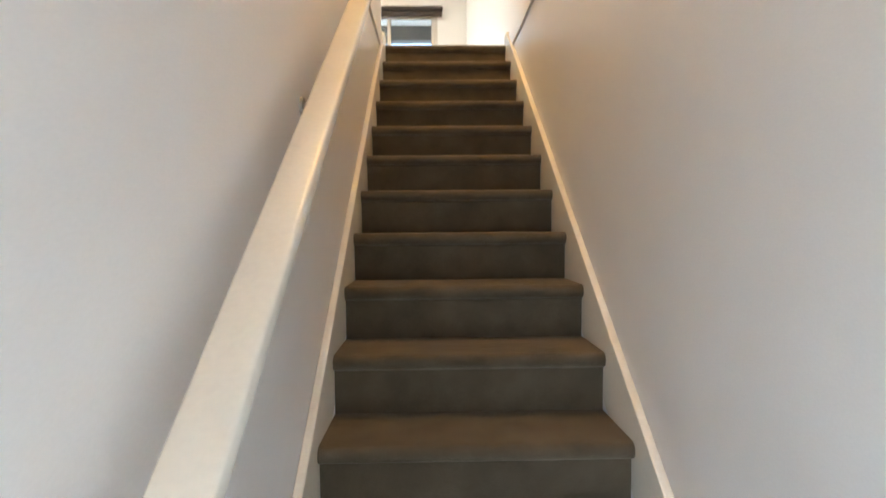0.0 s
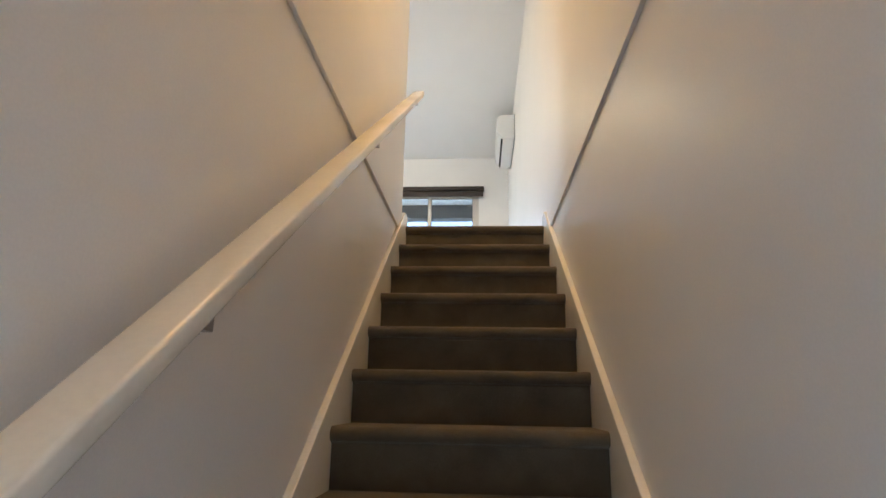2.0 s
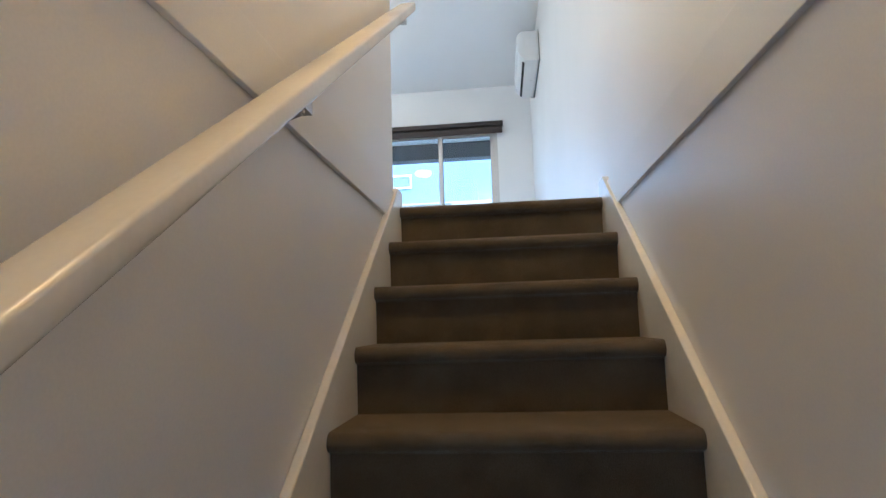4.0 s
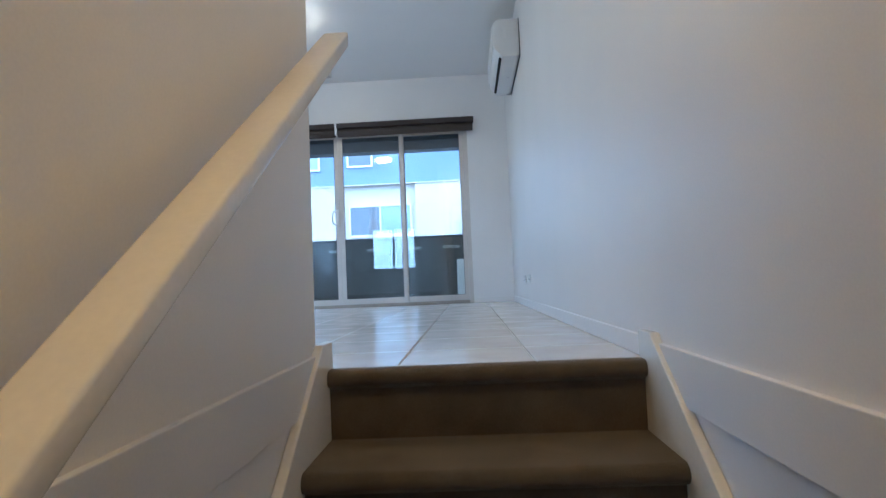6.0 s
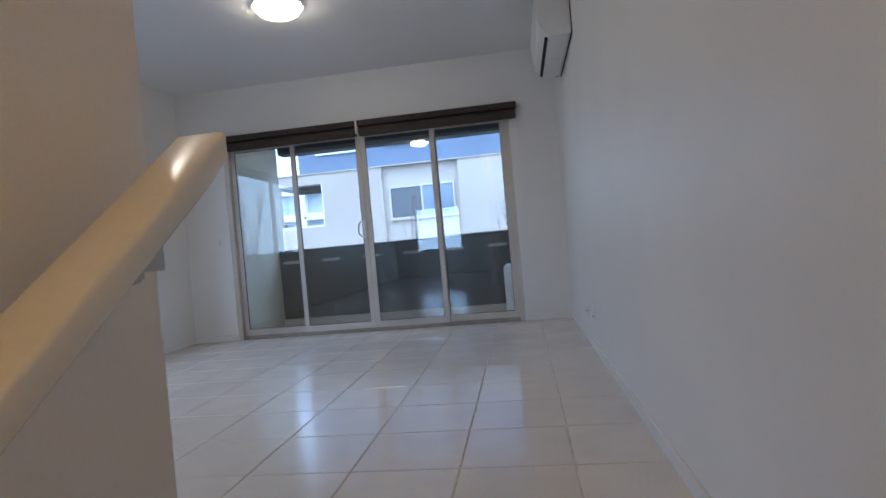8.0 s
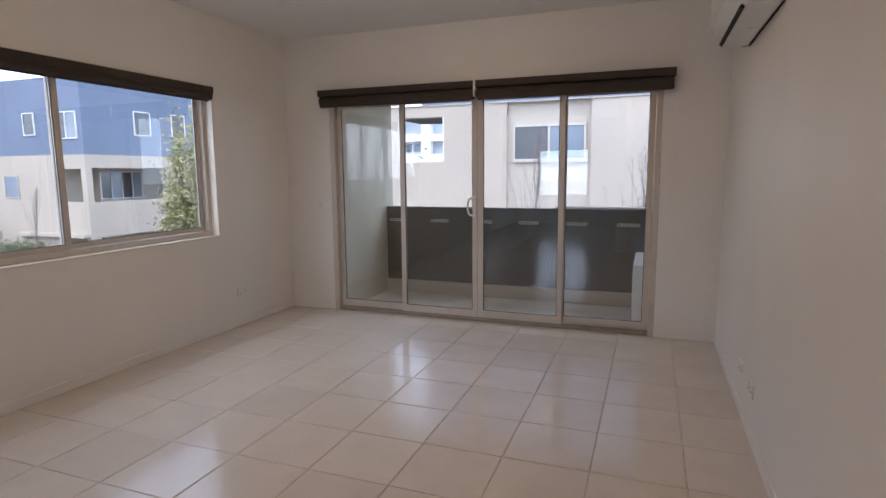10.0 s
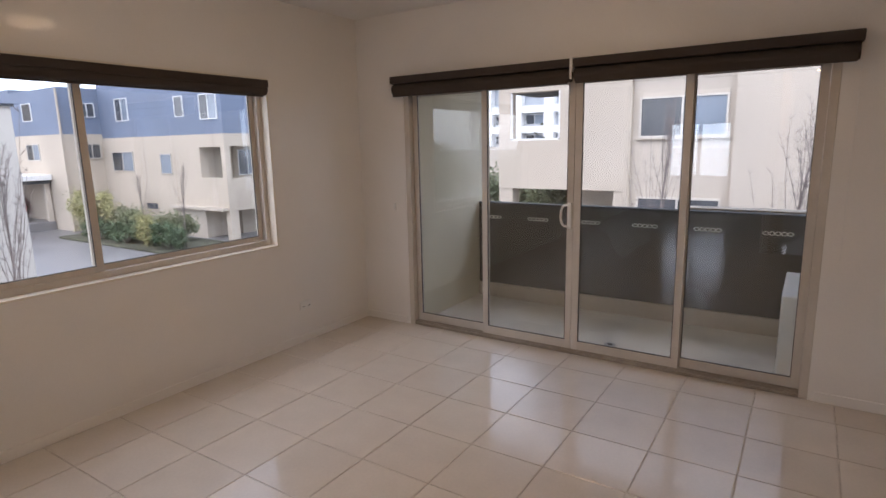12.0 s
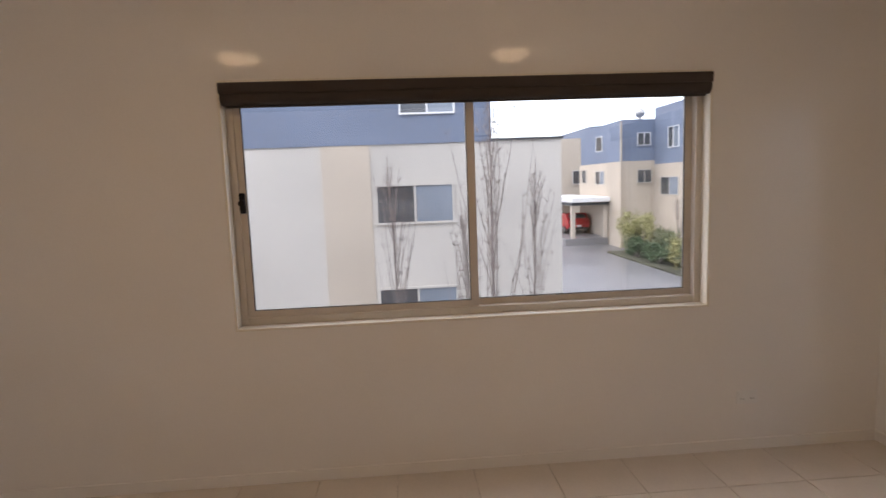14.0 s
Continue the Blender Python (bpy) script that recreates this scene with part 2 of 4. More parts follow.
structure("wall_stair", bm, M_WALL, "off-white painted wall carrying the stair handrail")
bm = bmesh.new()
bx(bm, XL - 0.14, RX0, YB - 0.14, YB, -0.1, CEIL + 0.1)
bx(bm, RX1, XS - 0.1, YB - 0.14, YB, -0.1, CEIL + 0.1)
bx(bm, RX0, RX1, YB - 0.14, YB, -0.1, RZ0)
bx(bm, RX0, RX1, YB - 0.14, YB, RZ1, CEIL + 0.1)
structure("wall_rear", bm, M_WALL, "off-white rear wall with a small two-pane window")
structure("wall_stair_foot", box(XS - 0.1, 0.14, -6.14, -6.0, LOW - 0.1, CEIL + 0.1), M_WALL, "off-white painted wall at the foot of the stairs")
structure("ceiling", box(XL - 0.14, 0.14, -6.14, YF + 0.14, CEIL, CEIL + 0.12), M_CEIL, "flat white painted plasterboard ceiling", "ceiling")
structure("lower_floor", box(XS - 0.1, 0.14, -6.14, 0.0, LOW - 0.1, LOW), M_CARPET, "brown carpeted floor at the foot of the stairs", "floor")

# skirtings
bm = bmesh.new()
bx(bm, -0.012, 0, 0.1, YF, 0, 0.06, 0.003)
structure("baseboard_right", bm, M_WALL, "low white painted skirting board", "baseboard")
bm = bmesh.new()
bx(bm, XL, XL + 0.012, YB, YF, 0, 0.06, 0.003)
structure("baseboard_left", bm, M_WALL, "low white painted skirting board", "baseboard")
bm = bmesh.new()
bx(bm, XL + 0.012, DX0 - 0.03, YF - 0.012, YF, 0, 0.06, 0.003)
bx(bm, DX1 + 0.03, -0.012, YF - 0.012, YF, 0, 0.06, 0.003)
structure("baseboard_far", bm, M_WALL, "low white painted skirting board", "baseboard")

# boards along both stair walls at the level of the upper floor
structure("trim_right", box(-0.014, 0, -5.9, -0.03, -0.075, 0.052, bevel=0.002), M_WALL, "off-white painted board at upper floor level", "trim")
structure("trim_left", box(XS, XS + 0.014, -5.9, -0.03, -0.075, 0.052, bevel=0.002), M_WALL, "off-white painted board at upper floor level", "trim")


# ---------------------------------------------------------------- stairs
def tread_outline(y, z, back):
    """Side view of a carpeted step: flat tread, round nosing, set-back riser."""
    r = 0.024
    pts = [(back, z), (y + r, z)]
    for i in range(1, 9):
        a = math.pi / 2 + math.pi * i / 9
        pts.append((y + r + r * math.cos(a), z - r + r * math.sin(a)))
    pts += [(y + r, z - 2 * r), (y + 0.03, z - 2 * r - 0.006), (y + 0.033, z - RISE), (back, z - RISE)]
    return pts


stairs = thing("staircase", (XS / 2, -1.9, LOW), "straight flight of brown carpeted stairs between white stringers", "staircase", kind="structure")
for k in range(STEPS):
    back = 0.06 if k == 0 else -(k - 1) * GOING + 0.034
    sub("step", prism(bmesh.new(), tread_outline(-k * GOING, -k * RISE + 0.003, back), XS + 0.026, -0.026), M_CARPET, stairs, smooth=True)


def stringer_outline():
    s = RISE / GOING
    up = 0.088
    y_end = -(STEPS - 1) * GOING - 0.12
    return [(-0.03, 0.078), (0.075, 0.078), (0.075, -0.2), (0.0, -0.3), (y_end, LOW), (y_end - 0.0, y_end * s + up), (-0.04, -0.03 * s + up)]


for x0, x1 in ((-0.026, -0.001), (XS + 0.001, XS + 0.026)):
    bm = prism(bmesh.new(), stringer_outline(), x0, x1)
    sharp = [e for e in bm.edges if abs((e.verts[0].co - e.verts[1].co).x) < 1e-6]
    bmesh.ops.bevel(bm, geom=sharp, offset=0.004, segments=2, profile=0.5, affect='EDGES')
    sub("stringer", bm, M_TRIM, stairs, "white glossy painted stringer")

# handrail
RAIL_S, RAIL_C = 0.722, 0.948


def rail_z(y):
    return RAIL_C + RAIL_S * y


rail = thing("handrail", (-0.82, -2.0, rail_z(-2.0)), "white glossy painted timber handrail on the stair wall", "handrail")
bm = bmesh.new()
y0, y1 = -3.95, -0.012
outline = [(-0.862, 0.0), (-0.79, 0.0), (-0.79, -0.044), (-0.862, -0.044)]
rings = [[bm.verts.new((x, y, rail_z(y) + dz)) for x, dz in outline] for y in (y0, y1)]
bm.faces.new(rings[0])
bm.faces.new(rings[1][::-1])
for i in range(4):
    j = (i + 1) % 4
    bm.faces.new((rings[0][i], rings[1][i], rings[1][j], rings[0][j]))
bmesh.ops.recalc_face_normals(bm, faces=bm.faces)
bmesh.ops.bevel(bm, geom=list(bm.edges), offset=0.007, segments=3, profile=0.5, affect='EDGES')
sub("rail", bm, M_TRIM, rail, smooth=True)
for y in (-0.16, -1.35, -2.55, -3.7):
    z = rail_z(y)
    bm = bmesh.new()
    cyl(bm, (-0.826, y, z - 0.04), (-0.826, y, z - 0.075), 0.007)
    cyl(bm, (-0.826, y, z - 0.072), (XS + 0.006, y, z - 0.095), 0.007)
    cyl(bm, (XS, y, z - 0.095), (XS + 0.008, y, z - 0.095), 0.024)
    bx(bm, -0.838, -0.814, y - 0.03, y + 0.03, z - 0.046 - 0.03 * RAIL_S, z - 0.04)
    sub("bracket", bm, M_STEEL, rail, "grey metal wall bracket")


# ---------------------------------------------------------------- sliding door to the balcony
FY = YF + 0.045          # middle plane of the door frame
door = thing("door_1", ((DX0 + DX1) / 2, FY, 0), "four-panel champagne aluminium sliding glass door, closed", "sliding door", kind="structure")
bm = bmesh.new()
bx(bm, DX0, DX0 + 0.045, YF + 0.002, YF + 0.1, 0.0, DZ, 0.003)
bx(bm, DX1 - 0.045, DX1, YF + 0.002, YF + 0.1, 0.0, DZ, 0.003)
bx(bm, DX0 + 0.045, DX1 - 0.045, YF + 0.002, YF + 0.1, DZ - 0.045, DZ, 0.003)
sub("outer_frame", bm, M_ALU, door)
bm = bmesh.new()
bx(bm, DX0 + 0.045, DX1 - 0.045, YF + 0.002, YF + 0.1, 0.0, 0.022, 0.002)
for dy in (0.018, 0.05, 0.083):
    bx(bm, DX0 + 0.045, DX1 - 0.045, YF + dy - 0.003, YF + dy + 0.003, 0.022, 0.034)
sub("sill_track", bm, M_TRACK, door, "worn aluminium door track")
edges = [DX0 + 0.045, -2.585, -1.885, -1.175, DX1 - 0.045]
for i in range(4):
    a, b = edges[i], edges[i + 1]
    slide = i in (1, 2)
    yc = YF + (0.036 if slide else 0.07)
    a -= 0.02 if i in (1, 3) and i else 0
    if i == 0:
        b += 0.015
    if i == 2:
        b += 0.02
    bm = bmesh.new()
    w = 0.046
    wa = w if i != 2 else 0.05
    bx(bm, a + 0.001, a + wa, yc - 0.014, yc + 0.014, 0.028, DZ - 0.03, 0.002)
    bx(bm, b - w, b - 0.001, yc - 0.014, yc + 0.014, 0.028, DZ - 0.03, 0.002)
    bx(bm, a + wa, b - w, yc - 0.013, yc + 0.013, 0.028, 0.095, 0.002)
    bx(bm, a + wa, b - w, yc - 0.013, yc + 0.013, DZ - 0.085, DZ - 0.03, 0.002)
    panel = sub("door_panel", bm, M_ALU, door)
    no_shadow(sub("pane", box(a + wa - 0.005, b - w + 0.005, yc - 0.003, yc + 0.003, 0.09, DZ - 0.08), M_GLASS, panel, "clear glass pane"))
    sub("gasket", rim(a + wa, b - w, 0.095, DZ - 0.085, 0.004, yc - 0.0135, yc - 0.004, 'y'), M_SEAL, panel, "dark rubber glazing seal")
    if i == 1:
        bm = bmesh.new()
        hx = b - 0.022
        pts = []
        for s in range(13):
            t = math.pi * s / 12
            pts.append((hx - 0.012 - 0.05 * math.sin(t) ** 0.6, yc - 0.034, 1.0 + 0.075 * math.cos(t)))
        pts = [(hx, yc - 0.034, 1.075)] + pts + [(hx, yc - 0.034, 0.925)]
        for p, q in zip(pts, pts[1:]):
            cyl(bm, p, q, 0.0085, seg=10)
        bx(bm, hx - 0.012, hx + 0.014, yc - 0.036, yc - 0.014, 0.91, 1.09, 0.004)
        cyl(bm, (hx, yc - 0.04, 1.0), (hx, yc - 0.03, 1.0), 0.011)
        sub("door_handle", bm, M_PLASTIC, panel, "pale D-shaped pull handle with key lock", smooth=True)


# ---------------------------------------------------------------- roller blinds
def blind_x(x0, x1, y, top, label):
    """A rolled-up blind that runs along x, hung at the wall y."""
    b = thing("roller_blind", ((x0 + x1) / 2, y, top - 0.08), label, "roller blind", "blinds over the balcony door")
    sub("head_rail", box(x0 - 0.012, x1 + 0.012, y - 0.1, y - 0.002, top - 0.055, top, bevel=0.005), M_BLIND, b, "dark brown head rail")
    bm = cyl(bmesh.new(), (x0, y - 0.052, top - 0.1), (x1, y - 0.052, top - 0.1), 0.044, seg=20)
    sub("fabric_roll", bm, M_BLIND, b, smooth=True)
    sub("bottom_bar", box(x0 + 0.01, x1 - 0.01, y - 0.094, y - 0.082, top - 0.155, top - 0.1, bevel=0.003), M_BLIND, b)
    return b


blind_x(-3.345, -1.895, YF, 2.03, "dark brown roller blind, rolled up over balcony door")
blind_x(-1.862, -0.372, YF, 2.03, "dark brown roller blind, rolled up over balcony door")
b = thing("blind_bracket", (-1.878, YF, 1.98), "white plastic bracket between the two roller blinds", "bracket")
bm = bmesh.new()
bx(bm, -1.888, -1.868, YF - 0.105, YF, 1.95, 2.035, 0.004)
cyl(bm, (-1.878, YF - 0.106, 1.95), (-1.878, YF - 0.098, 1.9), 0.008)
sub("plate", bm, M_PLASTIC, b)
bm = bmesh.new()
for i in range(60):
    z = 1.9 - i * 0.018
    bmesh.ops.create_icosphere(bm, subdivisions=1, radius=0.0035, matrix=Matrix.Translation((-0.36, YF - 0.03, z)))
cyl(bm, (-0.36, YF - 0.03, 1.96), (-0.36, YF - 0.03, 0.84), 0.0012, seg=6)
chain = thing("blind_chain", (-0.36, YF, 1.4), "thin pale bead chain hanging beside the sliding door", "blind chain")
sub("beads", bm, M_PLASTIC, chain)

ch = thing("chain_cleat", (-3.42, YF, 1.0), "small white plastic blind chain cleat on the wall", "chain cleat")
sub("cleat", box(-3.432, -3.408, YF - 0.014, YF - 0.001, 0.97, 1.03, bevel=0.003), M_PLASTIC, ch)

# ---------------------------------------------------------------- window in the left wall
win = thing("window_1", (XL - 0.07, (WY0 + WY1) / 2, WZ0), "wide champagne aluminium sliding window with white reveal", "window", kind="structure")
bm = bmesh.new()
for y0_, y1_, z0_, z1_ in ((WY0, WY1, WZ0, WZ0 + 0.012), (WY0, WY0 + 0.012, WZ0 + 0.012, WZ1), (WY1 - 0.012, WY1, WZ0 + 0.012, WZ1), (WY0 + 0.012, WY1 - 0.012, WZ1 - 0.012, WZ1)):
    bx(bm, XL - 0.139, XL + 0.006, y0_, y1_, z0_, z1_, 0.002)
sub("reveal", bm, M_TRIM, win, "white painted reveal")
fx = XL - 0.098
a0, a1, c0, c1 = WY0 + 0.012, WY1 - 0.012, WZ0 + 0.012, WZ1 - 0.012
bm = bmesh.new()
bx(bm, fx - 0.04, fx + 0.035, a0, a0 + 0.035, c0, c1, 0.003)
bx(bm, fx - 0.04, fx + 0.035, a1 - 0.035, a1, c0, c1, 0.003)
bx(bm, fx - 0.04, fx + 0.035, a0 + 0.035, a1 - 0.035, c0, c0 + 0.038, 0.003)
bx(bm, fx - 0.04, fx + 0.035, a0 + 0.035, a1 - 0.035, c1 - 0.035, c1, 0.003)
sub("window_frame", bm, M_ALU, win)
ymid = 2.415
for a, b, dx in ((a0 + 0.03, ymid + 0.022, 0.012), (ymid - 0.02, a1 - 0.03, -0.018)):
    bm = bmesh.new()
    bx(bm, fx + dx - 0.011, fx + dx + 0.011, a, a + 0.036, c0 + 0.034, c1 - 0.03, 0.002)
    bx(bm, fx + dx - 0.011, fx + dx + 0.011, b - 0.04, b, c0 + 0.034, c1 - 0.03, 0.002)
    bx(bm, fx + dx - 0.011, fx + dx + 0.011, a + 0.036, b - 0.04, c0 + 0.034, c0 + 0.07, 0.002)
    bx(bm, fx + dx - 0.011, fx + dx + 0.011, a + 0.036, b - 0.04, c1 - 0.065, c1 - 0.03, 0.002)
    sash = sub("sash", bm, M_ALU, win)
    no_shadow(sub("pane", box(fx + dx - 0.002, fx + dx + 0.002, a + 0.03, b - 0.035, c0 + 0.065, c1 - 0.06), M_GLASS, sash, "clear glass pane"))
    sub("gasket", rim(a + 0.036, b - 0.04, c0 + 0.07, c1 - 0.065, 0.004, fx + dx + 0.003, fx + dx + 0.0105, 'x'), M_SEAL, sash, "dark rubber glazing seal")
    if dx > 0:
        bm = bmesh.new()
        bx(bm, fx + 0.023, fx + 0.042, a + 0.004, a + 0.032, 1.36, 1.46, 0.006)
        cyl(bm, (fx + 0.04, a + 0.018, 1.41), (fx + 0.055, a + 0.018, 1.41), 0.016)
        sub("latch", bm, M_BLACK, sash, "black window latch")

wb = thing("window_blind", (XL, ymid, 1.9), "dark brown roller blind rolled up above the side window", "roller blind")
sub("head_rail", box(XL - 0.06, XL + 0.04, WY0 + 0.014, WY1 - 0.014, WZ1 - 0.064, WZ1 - 0.014, bevel=0.005), M_BLIND, wb)
sub("fabric_roll", cyl(bmesh.new(), (XL + 0.0, WY0 + 0.02, WZ1 - 0.08), (XL + 0.0, WY1 - 0.02, WZ1 - 0.08), 0.036, seg=20), M_BLIND, wb, smooth=True)
sub("bottom_bar", box(XL - 0.012, XL + 0.0, WY0 + 0.03, WY1 - 0.03, WZ1 - 0.125, WZ1 - 0.08, bevel=0.003), M_BLIND, wb)

# ---------------------------------------------------------------- small window in the rear wall
rw = thing("window_2", ((RX0 + RX1) / 2, YB - 0.07, RZ0), "small two-pane white window in the rear wall", "window", kind="structure")
bm = bmesh.new()
bx(bm, RX0, RX0 + 0.04, YB - 0.11, YB - 0.04, RZ0, RZ1, 0.003)
bx(bm, RX1 - 0.04, RX1, YB - 0.11, YB - 0.04, RZ0, RZ1, 0.003)
bx(bm, (RX0 + RX1) / 2 - 0.03, (RX0 + RX1) / 2 + 0.03, YB - 0.11, YB - 0.04, RZ0 + 0.04, RZ1 - 0.04, 0.003)
bx(bm, RX0 + 0.04, RX1 - 0.04, YB - 0.11, YB - 0.04, RZ0, RZ0 + 0.04, 0.003)
bx(bm, RX0 + 0.04, RX1 - 0.04, YB - 0.11, YB - 0.04, RZ1 - 0.04, RZ1, 0.003)
sub("window_frame", bm, M_ALU, rw)
for a, b in ((RX0 + 0.035, (RX0 + RX1) / 2 - 0.025), ((RX0 + RX1) / 2 + 0.025, RX1 - 0.035)):
    no_shadow(sub("pane", box(a, b, YB - 0.078, YB - 0.072, RZ0 + 0.035, RZ1 - 0.035), M_GLASS, rw, "clear glass pane"))


# ---------------------------------------------------------------- ceiling lamps
def oyster_light(x, y, label, glow=None):
    lamp = thing("ceiling_light", (x, y, CEIL), label, "ceiling light", "round ceiling lights")
    sub("base_ring", cyl(bmesh.new(), (x, y, CEIL - 0.022), (x, y, CEIL - 0.001), 0.175, 0.168, seg=48), M_PLASTIC, lamp, "white metal rim", smooth=True)
    bm = bmesh.new()
    bmesh.ops.create_uvsphere(bm, u_segments=40, v_segments=20, radius=0.16, matrix=Matrix.Translation((x, y, CEIL - 0.02)) @ Matrix.Diagonal((1, 1, 0.46, 1)))
    bmesh.ops.delete(bm, geom=[v for v in bm.verts if v.co.z > CEIL - 0.016], context='VERTS')
    sub("glass_dome", bm, glow or M_LAMP, lamp, "lit warm opal glass dome", smooth=True)
    for k in range(3):
        a = 2 * math.pi * k / 3 + 0.5
        c, d = math.cos(a), math.sin(a)
        bm = cyl(bmesh.new(), (x + 0.15 * c, y + 0.15 * d, CEIL - 0.04), (x + 0.172 * c, y + 0.172 * d, CEIL - 0.012), 0.008, seg=8)
        sub("clip", bm, M_STEEL, lamp, "small metal clip")
    return lamp


oyster_light(-1.93, 2.98, "round ceiling light with a lit opal glass dome")
oyster_light(-1.93, 0.85, "round ceiling light with a lit opal glass dome")
oyster_light(-0.45, -1.7, "round lit ceiling light above the stairs", M_LAMP2)

# ---------------------------------------------------------------- air conditioner on the right wall
AY0, AY1, AZ0, AZ1 = 2.83, 3.77, 1.995, 2.3
ac = thing("air_conditioner", (-0.1, (AY0 + AY1) / 2, AZ0), "white split-system air conditioner mounted high on the wall", "air conditioner")
bm = bmesh.new()
side = [(-0.004, AZ1), (-0.17, AZ1), (-0.205, AZ1 - 0.03), (-0.21, AZ1 - 0.2), (-0.195, AZ0 + 0.06), (-0.14, AZ0 + 0.004), (-0.02, AZ0), (-0.004, AZ0 + 0.01)]
ra = [bm.verts.new((x, AY0, z)) for x, z in side]
rb = [bm.verts.new((x, AY1, z)) for x, z in side]
bm.faces.new(ra)
bm.faces.new(rb[::-1])
for i in range(len(side)):
    j = (i + 1) % len(side)
    bm.faces.new((ra[i], rb[i], rb[j], ra[j]))
bmesh.ops.recalc_face_normals(bm, faces=bm.faces)
bmesh.ops.bevel(bm, geom=list(bm.edges), offset=0.006, segments=2, profile=0.5, affect='EDGES')
body = sub("housing", bm, M_PLASTIC, ac, smooth=True)
bm = box(-0.164, -0.136, AY0 + 0.06, AY1 - 0.06, AZ0 + 0.008, AZ0 + 0.026)
bmesh.ops.rotate(bm, cent=(-0.15, 0, AZ0 + 0.016), matrix=Matrix.Rotation(radians(-45), 3, 'Y'), verts=bm.verts)
sub("outlet_slot", bm, M_BLACK, ac, "black air outlet slot")
bm = box(-0.2145, -0.2085, AY0 + 0.02, AY1 - 0.02, AZ1 - 0.205, AZ1 - 0.035, bevel=0.002)
sub("front_panel", bm, M_PLASTIC, ac)
sub("badge", box(-0.13, -0.1, AY0 - 0.003, AY0 + 0.002, AZ1 - 0.15, AZ1 - 0.06, bevel=0.001), M_WINFR, ac, "plain pale side plate")
# black sheet drawn in place of the shadow between unit and wall
bm = box(-0.004, -0.001, AY0 - 0.004, AY1 + 0.004, AZ0 + 0.002, AZ1 + 0.004)
sub("shadow_gap", bm, M_BLACK, ac, "thin black strip drawn as the shadow gap at the wall")


# ---------------------------------------------------------------- power outlets
def outlet(x, y, z, face, label):
    o = thing("power_outlet", (x, y, z), label, "power outlet", "power outlets")
    d = 0.009 * face
    sub("plate", box(min(x, x + d), max(x, x + d), y - 0.058, y + 0.058, z - 0.036, z + 0.036, bevel=0.003), M_PLASTIC, o)
    for dy in (-0.028, 0.028):
        e = x + d
        bm = bmesh.new()
        bx(bm, e - 0.001, e + 0.001, y + dy - 0.009, y + dy - 0.006, z - 0.014, z - 0.004)
        bx(bm, e - 0.001, e + 0.001, y + dy + 0.006, y + dy + 0.009, z - 0.014, z - 0.004)
        sub("socket", bm, M_BLACK, o, "dark socket slots")
        sub("switch", box(e - 0.002, e + 0.004 * face, y + dy - 0.007, y + dy + 0.007, z + 0.008, z + 0.026) if face > 0 else box(e + 0.004 * face, e + 0.002, y + dy - 0.007, y + dy + 0.007, z + 0.008, z + 0.026), M_PLASTIC, o)
    return o


outlet(0, 2.98, 0.24, -1, "white double power outlet low on the wall")
outlet(0, 3.31, 0.235, -1, "white double power outlet low on the wall")
outlet(XL, 3.84, 0.29, 1, "white double power outlet under the window wall")

# ---------------------------------------------------------------- balcony
BZ, BY, BX0, BX1 = -0.15, 6.16, -3.52, -0.3
structure("balcony_floor", box(BX0 - 0.15, 0.14, YF + 0.14, BY + 0.2, BZ - 0.2, BZ), M_CONC, "pale concrete balcony floor, slightly damp", "balcony floor")
structure("balcony_sill", box(DX0, DX1, YF + 0.1, YF + 0.17, BZ, -0.005), M_ALU, "aluminium door sill step to balcony", "sill")
structure("balcony_wall_left", box(BX0 - 0.15, BX0, YF + 0.14, BY + 0.2, BZ, CEIL + 0.4), M_BALCWALL, "rendered greenish-grey balcony side wall")
structure("balcony_wall_right", box(-0.14, 0.14, YF + 0.14, BY + 0.2, BZ, CEIL + 0.4), M_BALCWALL, "rendered greenish-grey balcony side wall")
structure("balcony_kerb", box(BX0, -0.14, BY - 0.005, BY + 0.2, BZ, 0.0, bevel=0.006), M_RENDER2, "tan rendered upstand under the balustrade", "kerb")
structure("balcony_ceiling", box(BX0 - 0.15, 0.14, YF + 0.14, 6.62, 2.42, 2.7), M_CEIL, "white painted balcony ceiling", "ceiling")
# the beam's shaded look is put into its dark colour
structure("balcony_beam", box(BX0, -0.14, 6.4, 6.6, 2.16, 2.418), M_DARK, "beam along the balcony's outer edge, coloured dark for its shade", "beam")
bal = thing("balustrade", ((BX0 - 0.14) / 2, BY + 0.05, 0.0), "charcoal balcony balustrade with a row of pale chain motifs", "balustrade")
sub("panel", box(BX0 + 0.003, -0.143, BY + 0.02, BY + 0.1, 0.002, 0.865, bevel=0.004), M_PANEL, bal)
sub("capping", box(BX0 + 0.003, -0.143, BY + 0.012, BY + 0.11, 0.866, 0.885, bevel=0.003), M_DARK, bal)


structure("outer_ledge", box(-1.5, -0.15, BY + 0.114, BY + 0.3, 0.84, 0.9, bevel=0.004), M_RENDER2, "pale ledge outside the balustrade", "ledge")


def motif(x, z):
    """Five linked pale lozenges in a row."""
    bm = bmesh.new()
    for i in range(5):
        cx = x + (i - 2) * 0.044
        ring = [(cx - 0.025, z), (cx - 0.008, z + 0.014), (cx + 0.008, z + 0.014), (cx + 0.025, z), (cx + 0.008, z - 0.014), (cx - 0.008, z - 0.014)]
        for p, q in zip(ring, ring[1:] + ring[:1]):
            cyl(bm, (p[0], BY + 0.0195, p[1]), (q[0], BY + 0.0195, q[1]), 0.0042, seg=6)
    return bm


